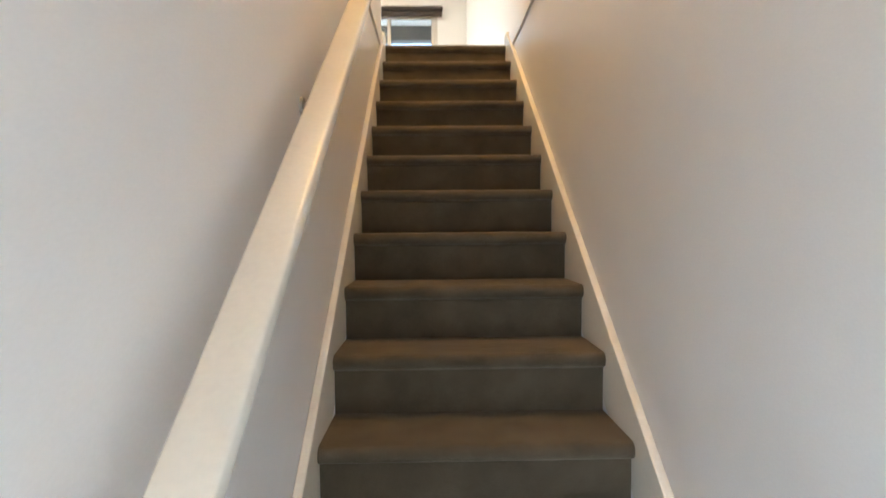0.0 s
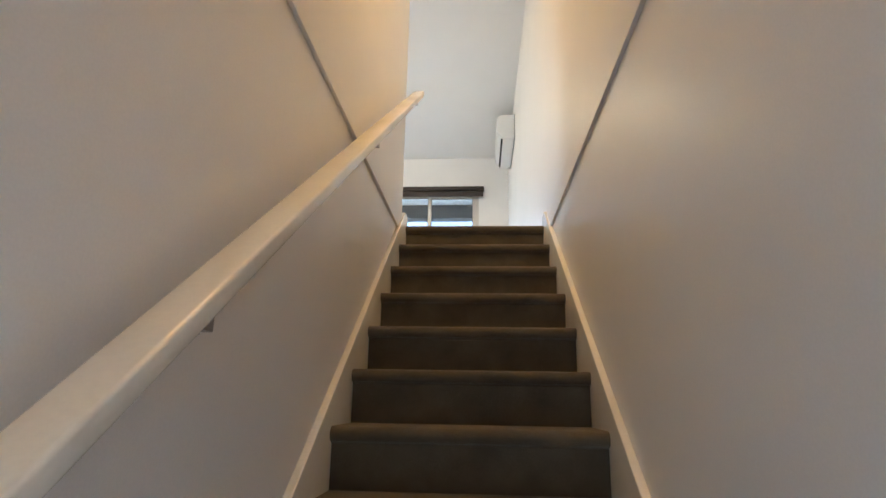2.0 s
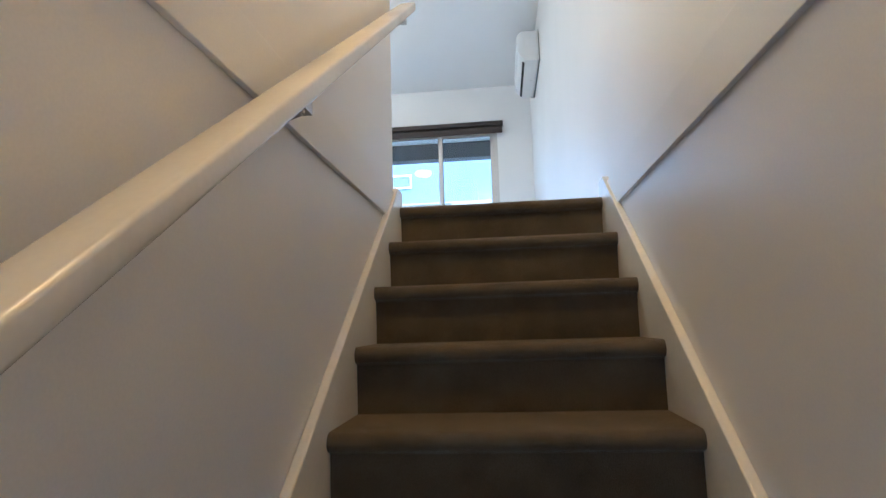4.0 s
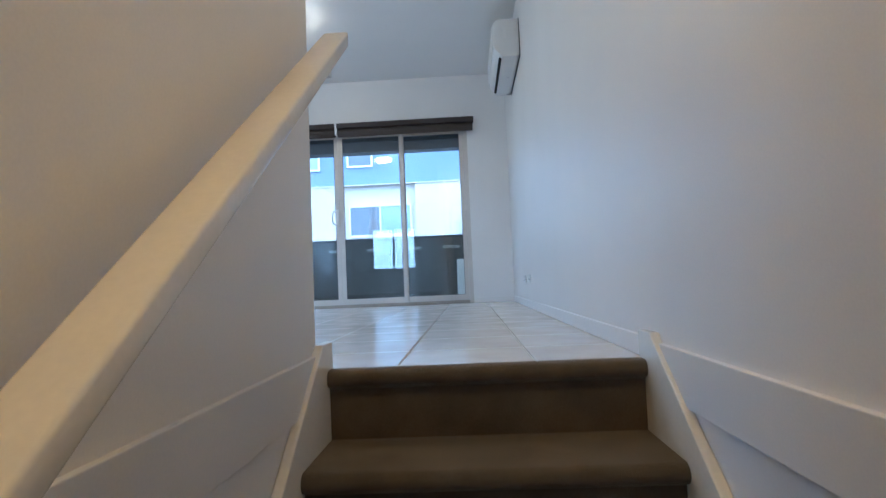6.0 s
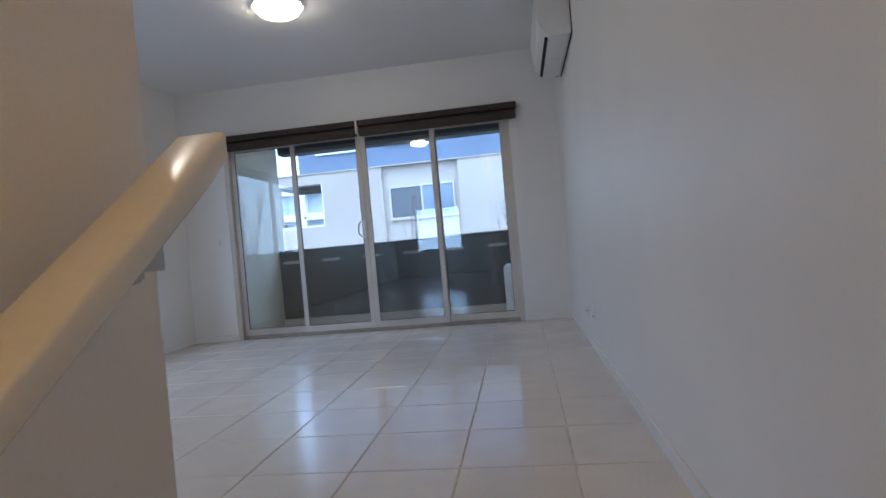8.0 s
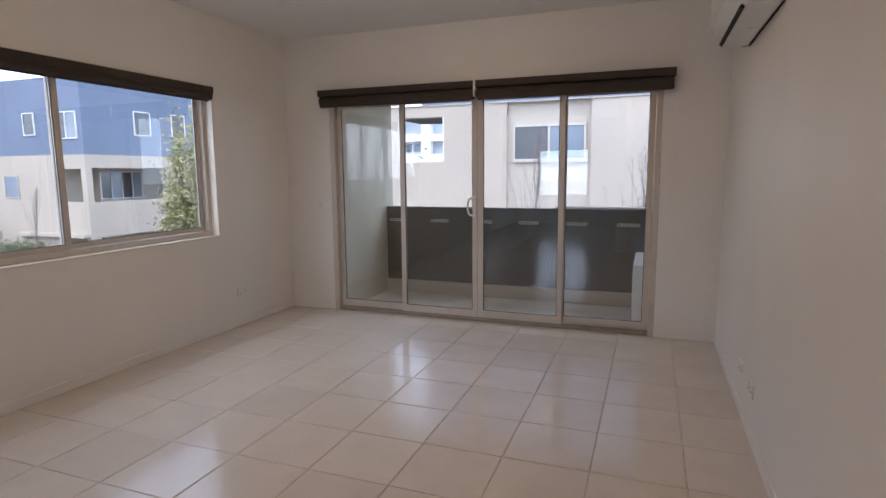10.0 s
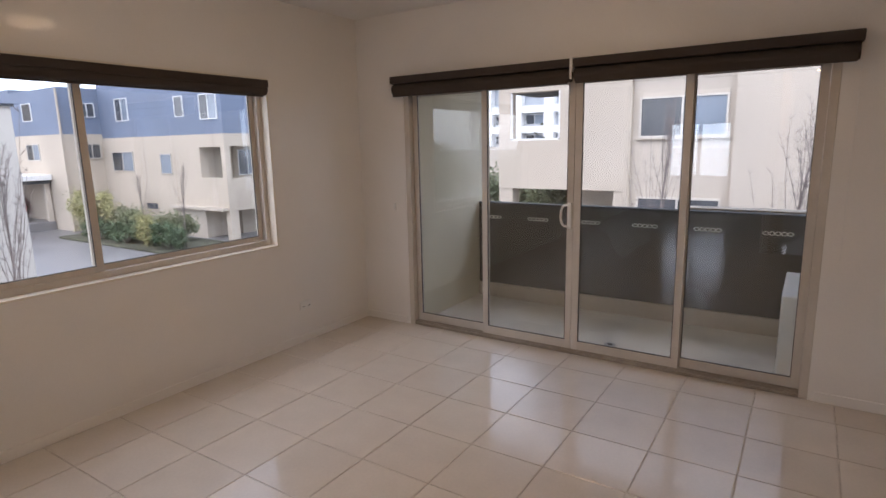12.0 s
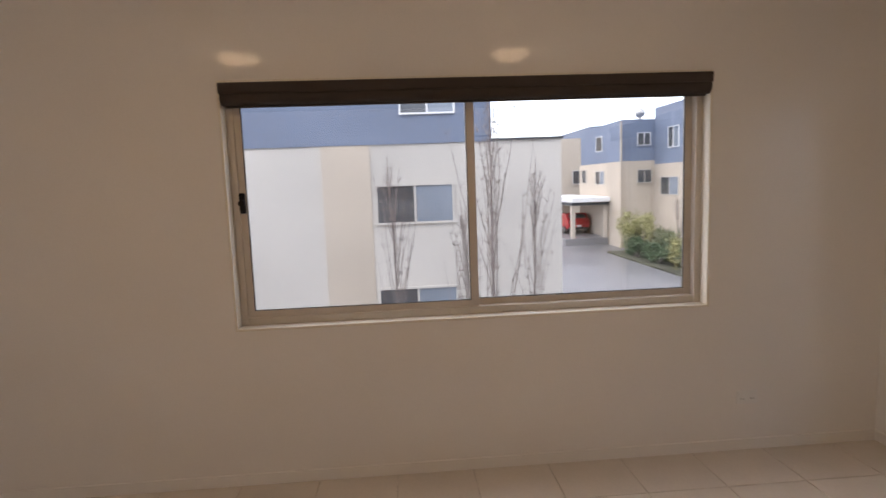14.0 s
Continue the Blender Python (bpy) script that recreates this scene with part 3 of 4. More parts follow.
for i in range(6):
    sub("chain_motif", motif(-3.36 + i * 0.53, 0.726), M_CHAIN, bal, "pale printed chain of five lozenges")
dr = thing("floor_drain", (-1.8, 5.3, BZ), "small round metal drain grate in balcony floor", "floor drain")
bm = cyl(bmesh.new(), (-1.8, 5.3, BZ), (-1.8, 5.3, BZ + 0.006), 0.045, seg=24)
sub("grate", bm, M_STEEL, dr)
sub("slots", cyl(bmesh.new(), (-1.8, 5.3, BZ + 0.006), (-1.8, 5.3, BZ + 0.008), 0.022, seg=16), M_SEAL, dr, "dark drain opening")

# outdoor air-conditioning unit at the balcony's end
cu = thing("condenser_unit", (-0.42, 5.3, BZ), "white outdoor air-conditioning condenser standing on the balcony", "condenser")
sub("casing", box(-0.62, -0.3, 4.98, 5.78, BZ + 0.09, 0.5, bevel=0.012), M_PLASTIC, cu)
for y in (5.08, 5.66):
    sub("foot", box(-0.64, -0.28, y - 0.03, y + 0.03, BZ, BZ + 0.09, bevel=0.005), M_STEEL, cu, "grey metal foot")
for r in (0.06, 0.12, 0.18, 0.24):
    bm = bmesh.new()
    for q in range(28):
        a, c = 2 * math.pi * q / 28, 2 * math.pi * (q + 1) / 28
        cyl(bm, (-0.624, 5.45 + r * math.cos(a), 0.2 + r * math.sin(a)), (-0.624, 5.45 + r * math.cos(c), 0.2 + r * math.sin(c)), 0.004, seg=5)
    sub("grille_ring", bm, M_STEEL, cu, "wire ring of the fan grille")
sub("service_cover", box(-0.52, -0.4, 4.955, 4.98, BZ + 0.12, 0.12, bevel=0.006), M_PLASTIC, cu)
bm = bmesh.new()
for x in (-0.5, -0.46):
    cyl(bm, (x, 4.97, BZ + 0.1), (x, 4.93, BZ + 0.02), 0.012, seg=10)
    cyl(bm, (x, 4.93, BZ + 0.02), (x + 0.18, 4.93, BZ + 0.02), 0.012, seg=10)
sub("pipes", bm, M_STEEL, cu, "grey insulated pipes")

# ---------------------------------------------------------------- outdoors
GZ = -3.0
structure("ground", box(-400, 200, -300, 400, GZ - 0.5, GZ), M_ASPHALT, "wet grey concrete driveway between the houses", "ground")
bm = bmesh.new()
bx(bm, -33.5, -23.4, 14.25, 17.4, GZ - 0.02, GZ + 0.1, 0.03)
structure("garden_bed", bm, M_GRASS, "dark soil garden bed beside the driveway", "garden bed")


def far_window(parent, face, p, a, b, z0, z1, split=1, tone=None, frame_mat=None, t=0.04):
    """A framed window on a house wall. face 'y': wall at y = p facing -y, from x = a to b; face 'x': wall at x = p facing +x, from y = a to b."""
    def q(u0, u1, d0, d1, w0, w1, bm):
        if face == 'y':
            bx(bm, u0, u1, p - d1, p - d0, w0, w1)
        else:
            bx(bm, p + d0, p + d1, u0, u1, w0, w1)
    bm = bmesh.new()
    q(a, b, 0.0, 0.05, z0, z0 + t, bm)
    q(a, b, 0.0, 0.05, z1 - t, z1, bm)
    q(a, a + t, 0.0, 0.05, z0 + t, z1 - t, bm)
    q(b - t, b, 0.0, 0.05, z0 + t, z1 - t, bm)
    for s in range(1, split):
        u = a + (b - a) * s / split
        q(u - t / 2, u + t / 2, 0.0, 0.05, z0 + t, z1 - t, bm)
    w = sub("window", bm, frame_mat or M_WINFR, parent)
    for s in range(split):
        bm = bmesh.new()
        u0, u1 = a + (b - a) * s / split, a + (b - a) * (s + 1) / split
        q(u0 + t / 2, u1 - t / 2, 0.003, 0.02, z0 + t / 2, z1 - t / 2, bm)
        mat = tone or (M_FARGLASS2 if s % 2 else M_FARGLASS)
        sub("pane", bm, mat, w)
    return w


# house across the balcony
HY = 13.0
ha = thing("house_opposite", (-3, HY, GZ), "beige rendered house with blue-grey clad top storey", "house")
bm = bmesh.new()
OX0, OX1, OZ0, OZ1 = -6.5, -5.28, 1.54, 2.62
bx(bm, -6.8, OX0, HY, HY + 0.3, 0.43, 2.88)
bx(bm, OX1, -3.72, HY, HY + 0.3, 0.43, 2.88)
bx(bm, OX0, OX1, HY, HY + 0.3, 0.43, OZ0)
bx(bm, OX0, OX1, HY, HY + 0.3, OZ1, 2.88)
bx(bm, -6.8, -6.5, HY + 0.3, HY + 2.2, 0.43, 0.6)
bx(bm, -6.8, -5.2, HY + 0.3, HY + 2.2, 0.43, 0.55)
bx(bm, -5.2, 6, HY + 2.3, HY + 9, GZ, 2.8)
bx(bm, -5.15, -3.9, HY + 0.3, HY + 2.3, 0.43, 2.8)
sub("wall", bm, M_RENDER, ha, "beige rendered wall with a balcony opening")
bm = bmesh.new()
bx(bm, -3.72, -1.8, HY + 0.12, HY + 2.3, GZ, 2.88)
bx(bm, -1.8, 6.5, HY, HY + 2.3, GZ, 2.88)
sub("wall", bm, M_RENDER2, ha, "cream rendered wall")
bm = bmesh.new()
bx(bm, -6.8, -6.45, HY + 0.02, HY + 0.4, GZ, 0.43)
bx(bm, -4.05, -3.72, HY + 0.02, HY + 0.4, GZ, 0.43)
bx(bm, -5.4, -4.05, HY + 1.2, HY + 1.4, GZ, 0.43)
sub("pier", bm, M_RENDER, ha)
sub("top_storey", box(-6.0, 6.5, HY + 0.37, HY + 9, 2.8, 5.6), M_BLUE, ha, "blue-grey clad top storey")
sub("coping", box(-6.85, 6.55, HY - 0.03, HY + 0.36, 2.88, 2.905), M_RENDER2, ha, "thin cream capping")
far_window(ha, 'y', HY + 0.12, -3.58, -1.92, 1.54, 2.36, 2, frame_mat=M_ALU)
sub("sill", box(-3.62, -1.88, HY + 0.05, HY + 0.12, 1.505, 1.535), M_RENDER2, ha, "cream window sill")
far_window(ha, 'y', HY + 0.12, -3.58, -1.95, -0.3, 0.32, 2, tone=M_FARGLASS, frame_mat=M_ALU)
far_window(ha, 'y', HY + 0.37, -5.5, -4.4, 3.4, 3.9, 2)
far_window(ha, 'y', HY + 0.37, -3.65, -2.95, 3.45, 3.85, 1)
bm = cyl(bmesh.new(), (-3.78, HY + 0.03, GZ), (-3.78, HY + 0.03, 2.6), 0.045)
bx(bm, -3.84, -3.72, HY - 0.01, HY + 0.08, 2.6, 2.7)
sub("downpipe", bm, M_RENDER, ha, "beige downpipe", smooth=True)
bm = bmesh.new()
bx(bm, OX0, OX0 + 0.04, HY + 0.02, HY + 0.06, OZ0, OZ1)
bx(bm, OX1 - 0.04, OX1, HY + 0.02, HY + 0.06, OZ0, OZ1)
bx(bm, OX0, OX1, HY + 0.02, HY + 0.06, OZ0, OZ0 + 0.04)
sub("opening_trim", bm, M_WINFR, ha, "pale trim round the balcony opening")
sub("soffit", box(-6.8, -5.2, HY + 0.3, HY + 2.3, 2.66, 2.8), M_DARK, ha, "dark balcony soffit")

# white flats far behind
fb = thing("apartment_building", (-18, 40, GZ), "distant white and grey apartment building, its grey paled for haze", "apartment building")
for z0, z1, mat in ((GZ, 1.2, M_RENDER2), (1.2, 2.1, M_HAZEGREY), (2.1, 2.6, M_WINFR), (2.6, 3.5, M_HAZEGREY), (3.5, 4.0, M_WINFR), (4.0, 5.4, M_HAZEGREY), (5.4, 5.8, M_WINFR)):
    d = 0.0 if mat is not M_HAZEGREY else 0.5
    sub("storey", box(-22.5 + d, -13, 38 + d, 48, z0, z1 - 0.002), mat, fb)
for x in (-21.0, -18.6, -16.2):
    sub("pier", box(x, x + 0.7, 37.9, 38.6, 1.2, 5.4), M_WINFR, fb)
far_window(fb, 'y', 38.45, -20.2, -18.8, 1.3, 2.0, 2)
far_window(fb, 'y', 38.45, -17.8, -16.4, 1.3, 2.0, 2)
far_window(fb, 'y', 38.45, -20.2, -18.8, 2.7, 3.4, 2)
far_window(fb, 'y', 38.45, -17.8, -16.4, 2.7, 3.4, 2)
fc = thing("apartment_building", (-30, 50, GZ), "distant grey townhouses with boxy white parapets", "apartment building")
sub("wall", box(-40, -24, 50, 58, GZ, 2.2), M_RENDER2, fc)
sub("top_storey", box(-38, -29.0, 50.2, 58, 2.2, 6.2), M_HAZEGREY, fc, "grey top storey, paled for haze")
sub("top_storey", box(-28.5, -24.5, 50.2, 58, 2.2, 4.4), M_HAZEGREY, fc, "grey top storey, paled for haze")
sub("parapet", box(-28.7, -24.3, 50.0, 50.2, 3.9, 4.5), M_WINFR, fc, "white parapet")
far_window(fc, 'y', 50.2, -27.8, -26.6, 2.5, 3.6, 1)
far_window(fc, 'y', 50.2, -26.0, -24.9, 2.5, 3.6, 1)

# house beside the driveway, seen through the side window
NX = -14.0
hn = thing("house_beside", (NX, 0, GZ), "cream rendered house with blue-grey clad top storey", "house")
sub("wall", box(NX - 9, NX, -4.5, 4.25, GZ, 2.4), M_PALE, hn)
sub("wall", box(NX - 9, NX - 0.05, 4.25, 5.85, GZ, 2.42), M_PALE, hn, "plain pale wall end")
sub("top_storey", box(NX - 9, NX + 0.03, -4.45, 4.2, 2.4, 5.4), M_BLUE, hn, "blue-grey clad top storey")
sub("band", box(NX - 0.1, NX + 0.02, 0.3, 1.4, GZ, 2.39), M_RENDER, hn, "pinkish beige wall panel")
far_window(hn, 'x', NX, 1.48, 3.3, 0.57, 1.5, 2, frame_mat=M_PALE, t=0.05)
far_window(hn, 'x', NX, 1.45, 3.32, -1.9, -0.9, 2, frame_mat=M_PALE, t=0.05)
far_window(hn, 'x', NX + 0.03, 2.1, 3.37, 3.05, 4.2, 2)
sub("coping", box(NX - 9, NX + 0.0, 4.22, 5.9, 2.42, 2.47), M_DARK, hn, "thin dark parapet capping")

# stepped house along the driveway
hs = thing("house_stepped", (-30, 18, GZ), "stepped beige house with blue-grey clad top storey", "house")
YC, XC = 18.0, -24.1
bm = bmesh.new()
bx(bm, -35.4, -26.1, YC, 30, GZ, 2.2)
bx(bm, -26.1, XC, YC, YC + 0.3, -1.52, 0.07)
bx(bm, -26.1, XC, YC, YC + 0.3, 1.57, 2.2)
bx(bm, -24.4, XC, YC, YC + 0.3, 0.07, 1.57)
bx(bm, -24.4, XC, YC, YC + 0.5, GZ, -1.52)
bx(bm, -26.1, XC - 1.6, YC + 1.9, 30, GZ, 2.2)
bx(bm, -26.1, XC, YC + 0.3, 30, -1.55, -1.2)
bx(bm, XC - 0.25, XC, YC + 0.3, 30, -1.2, 0.05)
bx(bm, XC - 0.25, XC, YC + 0.3, 30, 1.6, 2.2)
bx(bm, XC - 0.25, XC, 22.4, 30, 0.05, 1.6)
bx(bm, XC - 0.25, XC, 24.5, 30, GZ, -1.55)
sub("wall", bm, M_RENDER, hs, "beige rendered wall with recessed balconies")
sub("wall", box(-43.6, -35.4, 15.9, 30, GZ, 2.45), M_RENDER, hs)
sub("top_storey", box(-35.4, XC - 0.05, YC + 0.05, 25.2, 2.2, 5.65), M_BLUE, hs, "blue-grey clad top storey")
sub("top_storey", box(-43.4, -35.4, 15.95, 30, 2.45, 5.0), M_BLUE, hs, "blue-grey clad top storey")
for a, b, z0, z1, n in ((-27.9, -27.14, 3.11, 4.13, 1), (-25.8, -24.45, 2.9, 4.1, 2), (-33.6, -32.3, 3.1, 4.33, 2)):
    far_window(hs, 'y', YC + 0.05, a, b, z0, z1, n)
far_window(hs, 'y', YC, -29.56, -28.56, 0.23, 1.28, 1, M_FARGLASS2, frame_mat=M_PALE)
far_window(hs, 'y', YC, -34.4, -32.2, 0.33, 1.42, 2, frame_mat=M_PALE)
far_window(hs, 'y', YC, -31.4, -30.2, -1.75, -1.35, 1, M_FARGLASS, M_RENDER)
far_window(hs, 'x', XC - 1.6, 19.9, 22.3, 0.1, 1.45, 4)
far_window(hs, 'x', XC - 0.05, 20.72, 21.69, 3.17, 4.33, 1)
far_window(hs, 'x', XC - 0.05, 23.0, 23.9, 3.16, 4.37, 1)
far_window(hs, 'x', -35.35, 16.9, 17.75, 3.39, 4.18, 2, M_FARGLASS)
far_window(hs, 'x', -35.35, 16.9, 17.83, 1.07, 1.91, 2, M_FARGLASS, frame_mat=M_PALE)
far_window(hs, 'y', 15.95, -40.0, -38.8, 3.27, 4.3, 1)
far_window(hs, 'y', 15.9, -43.0, -42.0, 1.1, 2.1, 1, frame_mat=M_PALE)
far_window(hs, 'y', 15.9, -40.0, -38.3, 1.0, 1.95, 2, frame_mat=M_PALE)
sub("downpipe", cyl(bmesh.new(), (-35.3, 15.84, GZ), (-35.3, 15.84, 4.9), 0.06), M_RENDER, hs)
sub("garage_door", box(-28.3, -26.0, YC - 0.04, YC - 0.003, GZ, -1.55), M_RENDER2, hs, "pale garage door")
sub("canopy", box(-28.6, -24.2, YC - 0.3, YC - 0.002, -1.52, -1.38), M_RENDER2, hs, "thin canopy over the garage")
for x, y, z in ((-37.5, 18, 5.0), (-28, 21.5, 5.65), (-26, 24.5, 5.65)):
    bm = cyl(bmesh.new(), (x, y, z), (x, y, z + 0.45), 0.13)
    bmesh.ops.create_icosphere(bm, subdivisions=2, radius=0.33, matrix=Matrix.Translation((x, y, z + 0.62)))
    sub("roof_vent", bm, M_STEEL, hs, "grey spinning roof vent", smooth=True)

hd = thing("house_end", (-52, 14, GZ), "beige rendered house at the end of the driveway", "house")
sub("wall", box(-60, -50, 5, 30, GZ, 5.0), M_RENDER, hd)
sub("top_storey", box(-60, -49.9, 19, 30, 2.6, 6.0), M_BLUE, hd, "blue-grey clad top storey")
far_window(hd, 'x', -49.9, 17.3, 18.1, 1.0, 2.2, 1)
far_window(hd, 'x', -49.9, 20.0, 21, 1.0, 2.2, 1)

# carport with a red car
AP = -2.5
structure("carport_apron", box(-47, -37.5, 12.9, 15.88, GZ - 0.1, AP, bevel=0.05), M_ASPHALT, "raised concrete apron under the carport", "driveway")
cp = thing("carport", (-41, 14.5, AP), "flat white-edged carport against the stepped house", "carport")
sub("roof", box(-45.5, -37.2, 13.3, 15.88, -0.1, 0.22, bevel=0.03), M_WINFR, cp, "white edged flat roof")
sub("fascia", box(-45.4, -37.4, 13.34, 15.86, -0.3, -0.1), M_DARK, cp, "dark fascia")
for x, y in ((-37.7, 13.5), (-45.0, 13.5), (-37.7, 15.7)):
    sub("post", box(x - 0.13, x + 0.13, y - 0.13, y + 0.13, AP, -0.3), M_RENDER2, cp)
sub("rear_wall", box(-46.2, -46.0, 13.3, 15.88, AP, -0.1), M_RENDER, cp)
car = thing("car", (-42.4, 14.9, AP), "red hatchback parked under the carport", "car")
CX, CY = -44.4, 14.85
bm = bmesh.new()
prof = [(0.0, 0.35), (0.0, 0.75), (0.15, 0.92), (0.9, 1.0), (1.5, 1.42), (3.0, 1.48), (3.65, 1.02), (3.8, 0.8), (3.8, 0.35)]
va = [bm.verts.new((CX + u, CY - 0.82, AP + v)) for u, v in prof]
vb = [bm.verts.new((CX + u, CY + 0.82, AP + v)) for u, v in prof]
bm.faces.new(va)
bm.faces.new(vb[::-1])
for i in range(len(prof)):
    j = (i + 1) % len(prof)
    bm.faces.new((va[i], vb[i], vb[j], va[j]))
bmesh.ops.recalc_face_normals(bm, faces=bm.faces)
bmesh.ops.bevel(bm, geom=list(bm.edges), offset=0.08, segments=3, profile=0.5, affect='EDGES')
sub("body", bm, M_CARRED, car, smooth=True)
bm = box(CX + 3.335, CX + 3.375, CY - 0.62, CY + 0.62, AP + 1.04, AP + 1.46, bevel=0.015)
bmesh.ops.rotate(bm, cent=(CX + 3.35, CY, AP + 1.25), matrix=Matrix.Rotation(radians(-54.7), 3, 'Y'), verts=bm.verts)
sub("rear_window", bm, M_FARGLASS, car, "dark rear window")
for u in (0.75, 3.05):
    for y in (CY - 0.8, CY + 0.8):
        wheel = sub("wheel", cyl(bmesh.new(), (CX + u, y - 0.09, AP + 0.3), (CX + u, y + 0.09, AP + 0.3), 0.3, seg=20), M_TYRE, car)
        sub("rim", cyl(bmesh.new(), (CX + u, y - 0.095, AP + 0.3), (CX + u, y + 0.095, AP + 0.3), 0.18, seg=14), M_STEEL, wheel, "grey wheel rim")
for y in (CY - 0.66, CY + 0.66):
    sub("tail_light", box(CX + 3.76, CX + 3.81, y - 0.1, y + 0.1, AP + 0.78, AP + 0.96, bevel=0.01), M_TAIL, car)
sub("number_plate", box(CX + 3.79, CX + 3.815, CY - 0.2, CY + 0.2, AP + 0.52, AP + 0.64), M_WINFR, car, "white number plate")
sub("bumper", box(CX + 3.74, CX + 3.86, CY - 0.78, CY + 0.78, AP + 0.36, AP + 0.5, bevel=0.03), M_TYRE, car, "dark rear bumper")


# ---------------------------------------------------------------- plants
def bare_tree(at, height, seed, limbs_n=26):
    """A leafless upright tree: a trunk, rising limbs and many short twigs with buds."""
    rng = random.Random(seed)
    tree = thing("bare_tree", at, "slender leafless street tree with upright grey branches", "tree", "bare trees by the driveway")
    trunk, limbs, twigs = bmesh.new(), bmesh.new(), bmesh.new()

    def shoot(bm, p, d, length, r0, r1, n, wobble, seg):
        pts = [p]
        for i in range(n):
            q = p + d * (length / n)
            cyl(bm, p, q, r0 + (r1 - r0) * i / n, r0 + (r1 - r0) * (i + 1) / n, seg=seg)
            p = q
            pts.append(p)
            d = (d + Vector((rng.uniform(-1, 1), rng.uniform(-1, 1), 0.55)) * wobble).normalized()
        return pts

    stem = shoot(trunk, Vector(at), Vector((rng.uniform(-0.04, 0.04), rng.uniform(-0.04, 0.04), 1)).normalized(), height, 0.032, 0.006, 9, 0.05, 7)
    for k in range(limbs_n):
        f = 0.28 + 0.62 * k / limbs_n
        i = min(int(f * 9), 8)
        p = stem[i].lerp(stem[i + 1], f * 9 - i)
        a = rng.uniform(0, 2 * math.pi)
        d = Vector((math.cos(a) * 0.24, math.sin(a) * 0.24, 1)).normalized()
        pts = shoot(limbs, p, d, height * (1 - f) * rng.uniform(0.45, 0.8), 0.0075, 0.0025, 6, 0.09, 5)
        for q in pts[1:]:
            for _ in range(rng.choice((2, 3, 4))):
                b = rng.uniform(0, 2 * math.pi)
                e = Vector((math.cos(b) * 0.8, math.sin(b) * 0.8, 0.8)).normalized()
                shoot(twigs, q, e, rng.uniform(0.03, 0.13), 0.0044, 0.0028, 2, 0.3, 4)
    sub("trunk", trunk, M_BARK, tree)
    tagged(sub("limbs", limbs, M_BARK, tree), kind="stuff")
    tagged(sub("twigs", twigs, M_BARK, tree), kind="stuff")
    return tree


def shrub(at, rx, ry, rz, seed, mat, label, leaves=900, size=0.16):
    """A loose bush: stems and a crown of many small leaf blades gathered in uneven clumps."""
    rng = random.Random(seed)
    s = thing("shrub", at, label, "shrub", "garden shrubs")
    stems = bmesh.new()
    crown = bmesh.new()
    centres = []
    for _ in range(26):
        a, h, rad = rng.uniform(0, 2 * math.pi), rng.uniform(0.25, 1.0), rng.uniform(0.1, 0.8)
        c = Vector((at[0] + rx * rad * math.cos(a), at[1] + ry * rad * math.sin(a), at[2] + rz * h))
        centres.append((c, rng.uniform(0.12, 0.36)))
        cyl(stems, at, c, 0.035, 0.01, seg=5)
    for _ in range(leaves):
        c, k = rng.choice(centres)
        v = Vector((rng.gauss(0, 1) * rx * k * 0.6, rng.gauss(0, 1) * ry * k * 0.6, rng.gauss(0, 1) * rz * k * 0.5))
        p = c + v
        if p.z < at[2] + 0.05:
            p.z = at[2] + 0.05 + rng.random() * 0.2
        u = Vector((rng.uniform(-1, 1), rng.uniform(-1, 1), rng.uniform(-0.6, 1))).normalized() * size * rng.uniform(0.6, 1.4)
        w = u.cross(Vector((rng.uniform(-1, 1), rng.uniform(-1, 1), rng.uniform(-1, 1)))).normalized() * size * 0.4
        crown.faces.new([crown.verts.new(p + q) for q in (-u, w, u, -w)])
    sub("stem", stems, M_BARK, s)
    tagged(sub("crown", crown, mat, s), kind="stuff")
    return s


bare_tree((-11.0, 1.93, GZ), 5.0, 3)
bare_tree((-8.0, 3.14, GZ), 5.9, 8, 22)
bare_tree((-11.2, 4.45, GZ), 4.9, 11)
bare_tree((-10.4, 3.1, GZ), 4.2, 21)
bare_tree((-2.95, 11.6, GZ), 5.3, 5)
bare_tree((-1.0, 11.4, GZ), 5.3, 15)
shrub((-32.4, 15.5, GZ + 0.1), 2.1, 1.0, 2.1, 1, M_LEAF2, "loose yellow-green garden shrub", 2900, 0.085)
shrub((-30.6, 14.9, GZ + 0.1), 1.3, 0.5, 0.9, 6, M_LEAF, "low dark green garden shrub", 3600, 0.07)
shrub((-29.2, 15.9, GZ + 0.1), 1.7, 0.9, 1.35, 2, M_LEAF3, "olive green garden shrub", 4200, 0.07)
shrub((-28.0, 14.9, GZ + 0.1), 1.6, 0.5, 0.9, 16, M_LEAF, "low dark green garden shrub", 3600, 0.07)
shrub((-26.4, 15.0, GZ + 0.1), 1.3, 0.6, 1.2, 4, M_LEAF2, "loose yellow-green garden shrub", 3600, 0.07)
shrub((-25.8, 16.2, GZ + 0.1), 1.5, 0.8, 1.2, 18, M_LEAF3, "olive green garden shrub", 3600, 0.07)
shrub((-24.5, 15.0, GZ + 0.1), 1.2, 0.7, 1.0, 7, M_LEAF, "low dark green garden shrub", 3600, 0.07)
bare_tree((-27.3, 15.6, GZ + 0.1), 3.4, 31, 18)
bare_tree((-24.2, 15.6, GZ + 0.1), 3.8, 33, 18)
shrub((-17.6, 17.8, GZ), 2.0, 1.5, 5.5, 9, M_LEAF2, "tall pale green tree beside the stepped house", 11000, 0.1)
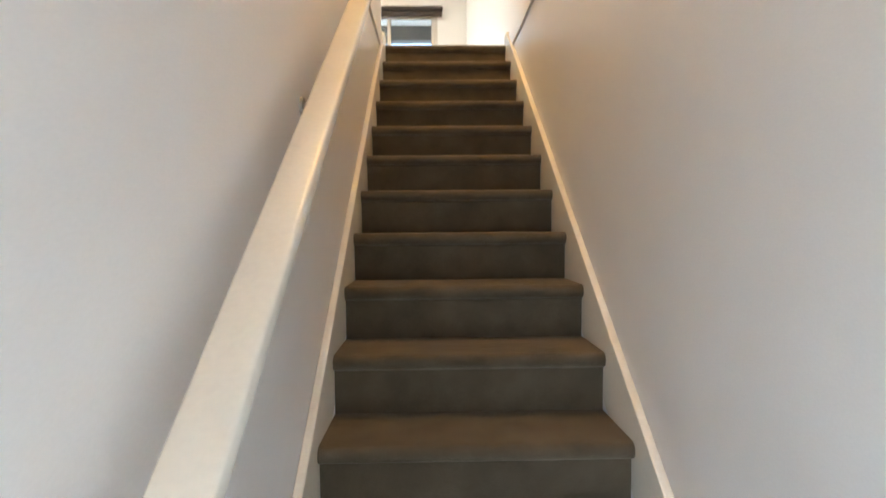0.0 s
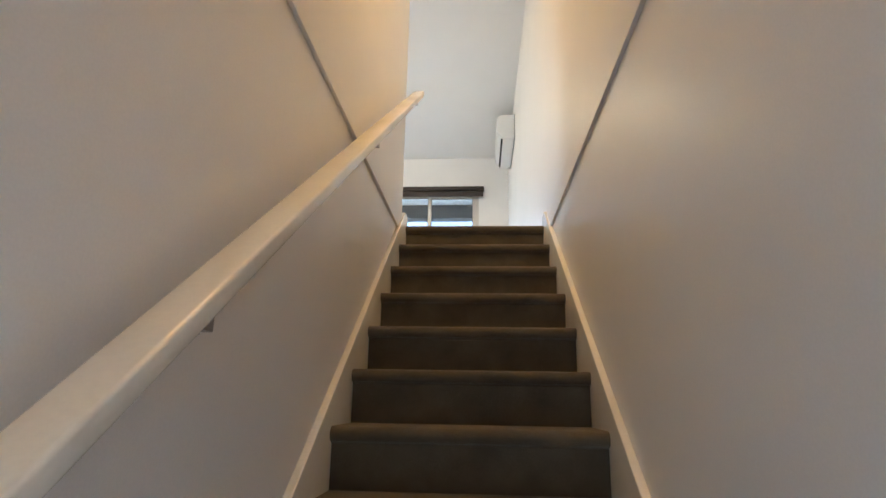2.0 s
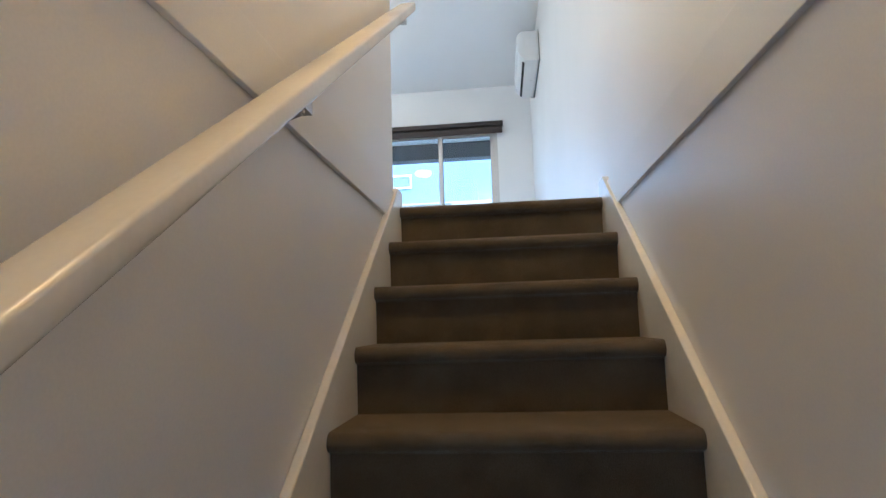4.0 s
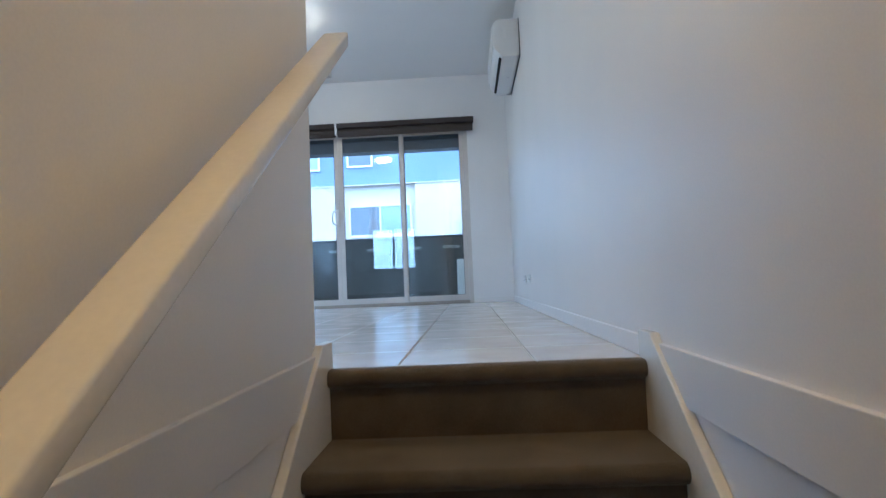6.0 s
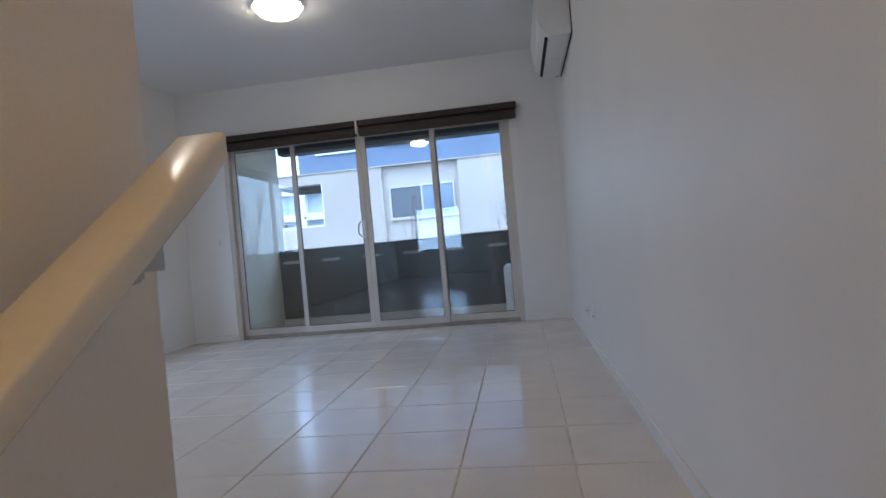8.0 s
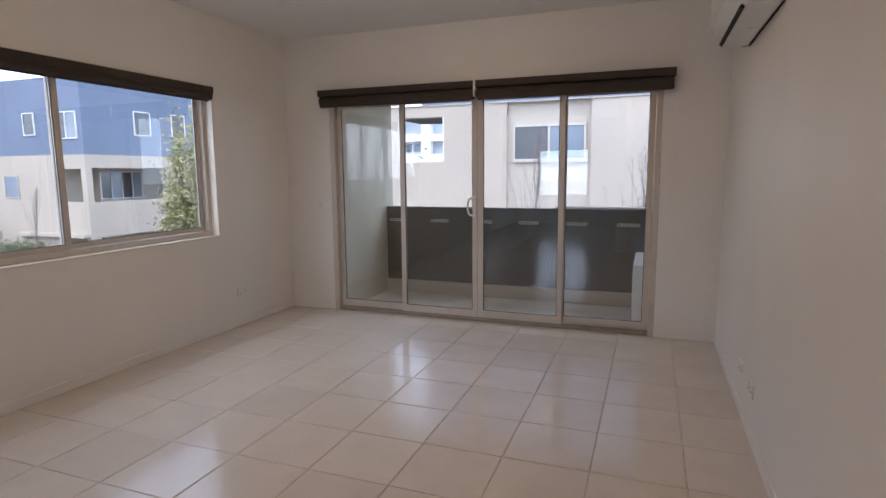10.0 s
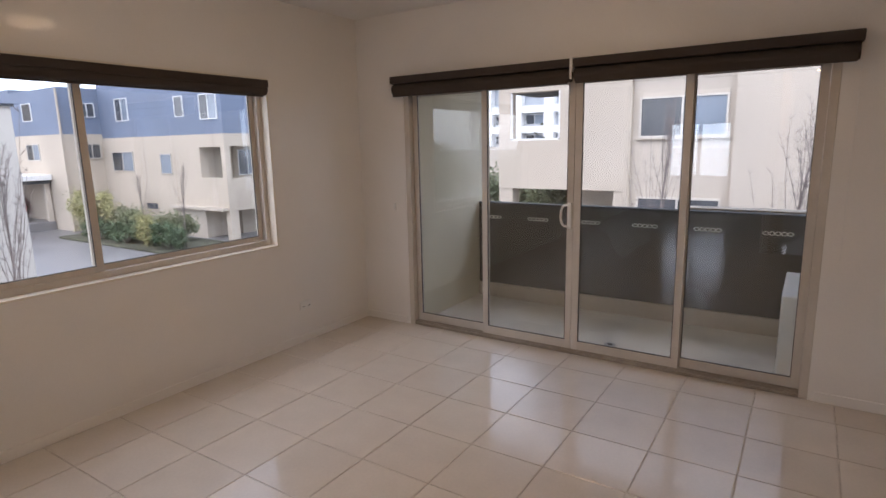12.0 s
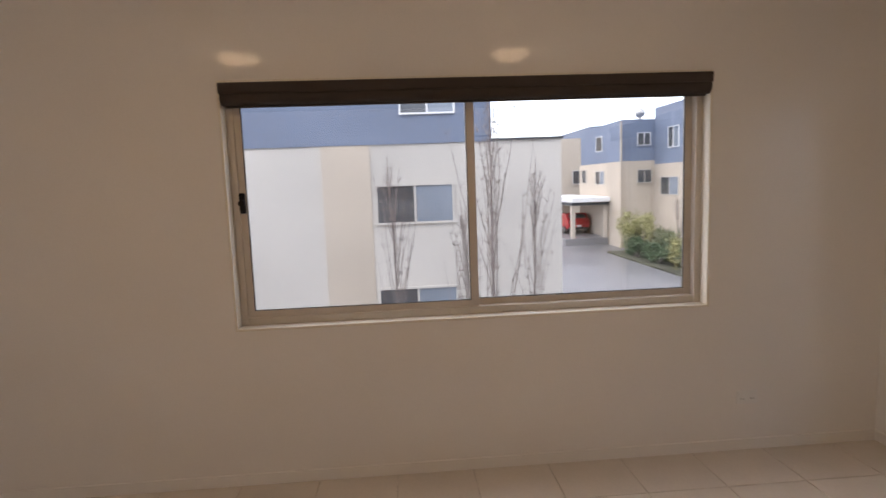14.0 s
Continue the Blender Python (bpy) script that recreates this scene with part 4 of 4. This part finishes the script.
shrub((-6.1, 15.2, GZ), 1.4, 0.8, 3.5, 12, M_LEAF3, "olive green shrub under the opposite house", 7000, 0.08)
shrub((-8.6, 17.5, GZ), 1.5, 1.3, 3.4, 14, M_LEAF3, "olive green shrub between the houses", 7000, 0.09)
shrub((-11.5, 26, GZ), 3.5, 1.5, 2.9, 41, M_LEAF3, "olive green shrub far between the houses", 9000, 0.13)
bare_tree((-8.0, 15.8, GZ), 5.0, 25)
# planting beyond the end of the house beside, mirrored in the sliding door
bare_tree((-8.2, -5.2, GZ), 6.2, 51)
bare_tree((-9.6, -7.4, GZ), 6.6, 52)
bare_tree((-8.8, -9.2, GZ), 6.4, 53)
bare_tree((-10.6, -4.9, GZ), 5.8, 54)
shrub((-22, -15, GZ), 5.0, 3.5, 3.7, 55, M_LEAF3, "tall olive green tree beyond the houses", 9000, 0.16)
shrub((-24, -24, GZ), 6.0, 4.0, 3.9, 56, M_LEAF, "tall dark green tree beyond the houses", 9000, 0.17)
shrub((-17, -27, GZ), 5.0, 4.0, 3.6, 57, M_LEAF3, "tall olive green tree beyond the houses", 9000, 0.16)

# ---------------------------------------------------------------- floor tiles of the room
bm = bmesh.new()
bx(bm, XL - 0.14, 0.14, 0.06, YF + 0.14, -0.12, -0.004)
bx(bm, XL - 0.14, XS - 0.1, YB - 0.14, 0.06, -0.12, -0.004)
floor = structure("floor", bm, M_GROUT, "cream glazed ceramic floor tiles with dark grout lines", "floor")
PITCH, TX, TY = 0.39, -0.70, 0.42
shared = {}


def tile_mesh(w, d):
    key = (round(w, 3), round(d, 3))
    if key not in shared:
        b = bmesh.new()
        g = 0.003
        lo = [b.verts.new((x, y, -0.006)) for x, y in ((0, 0), (w, 0), (w, d), (0, d))]
        up = [b.verts.new((x, y, 0)) for x, y in ((g, g), (w - g, g), (w - g, d - g), (g, d - g))]
        mid = [b.verts.new((x, y, -0.0018)) for x, y in ((0, 0), (w, 0), (w, d), (0, d))]
        b.faces.new(up)
        for i in range(4):
            j = (i + 1) % 4
            b.faces.new((lo[i], lo[j], mid[j], mid[i]))
            b.faces.new((mid[i], mid[j], up[j], up[i]))
        me = bpy.data.meshes.new("tile")
        b.to_mesh(me)
        b.free()
        me.materials.append(M_TILE)
        shared[key] = me
    return shared[key]


for i in range(-9, 3):
    for j in range(-14, 12):
        ax0, ax1 = TX + i * PITCH + 0.002, TX + (i + 1) * PITCH - 0.002
        ay0, ay1 = TY + j * PITCH + 0.002, TY + (j + 1) * PITCH - 0.002
        right, front = (0.0, 0.063) if ay1 > 0.07 else (XS - 0.1, YB)
        if ax0 < XS - 0.1 and ay1 > 0.07:
            front = YB
        if ay0 < 0.063 and ax1 > XS - 0.1 and ax0 < XS - 0.1:
            right = XS - 0.1 if ay1 <= 0.07 else 0.0
            front = 0.063 if ay1 > 0.07 else YB
        ax0, ax1, ay0, ay1 = max(ax0, XL), min(ax1, right), max(ay0, front), min(ay1, YF)
        if ax1 - ax0 < 0.02 or ay1 - ay0 < 0.02:
            continue
        o = new("tile", tile_mesh(ax1 - ax0, ay1 - ay0))
        o.parent = floor
        o.location = (ax0, ay0, 0)
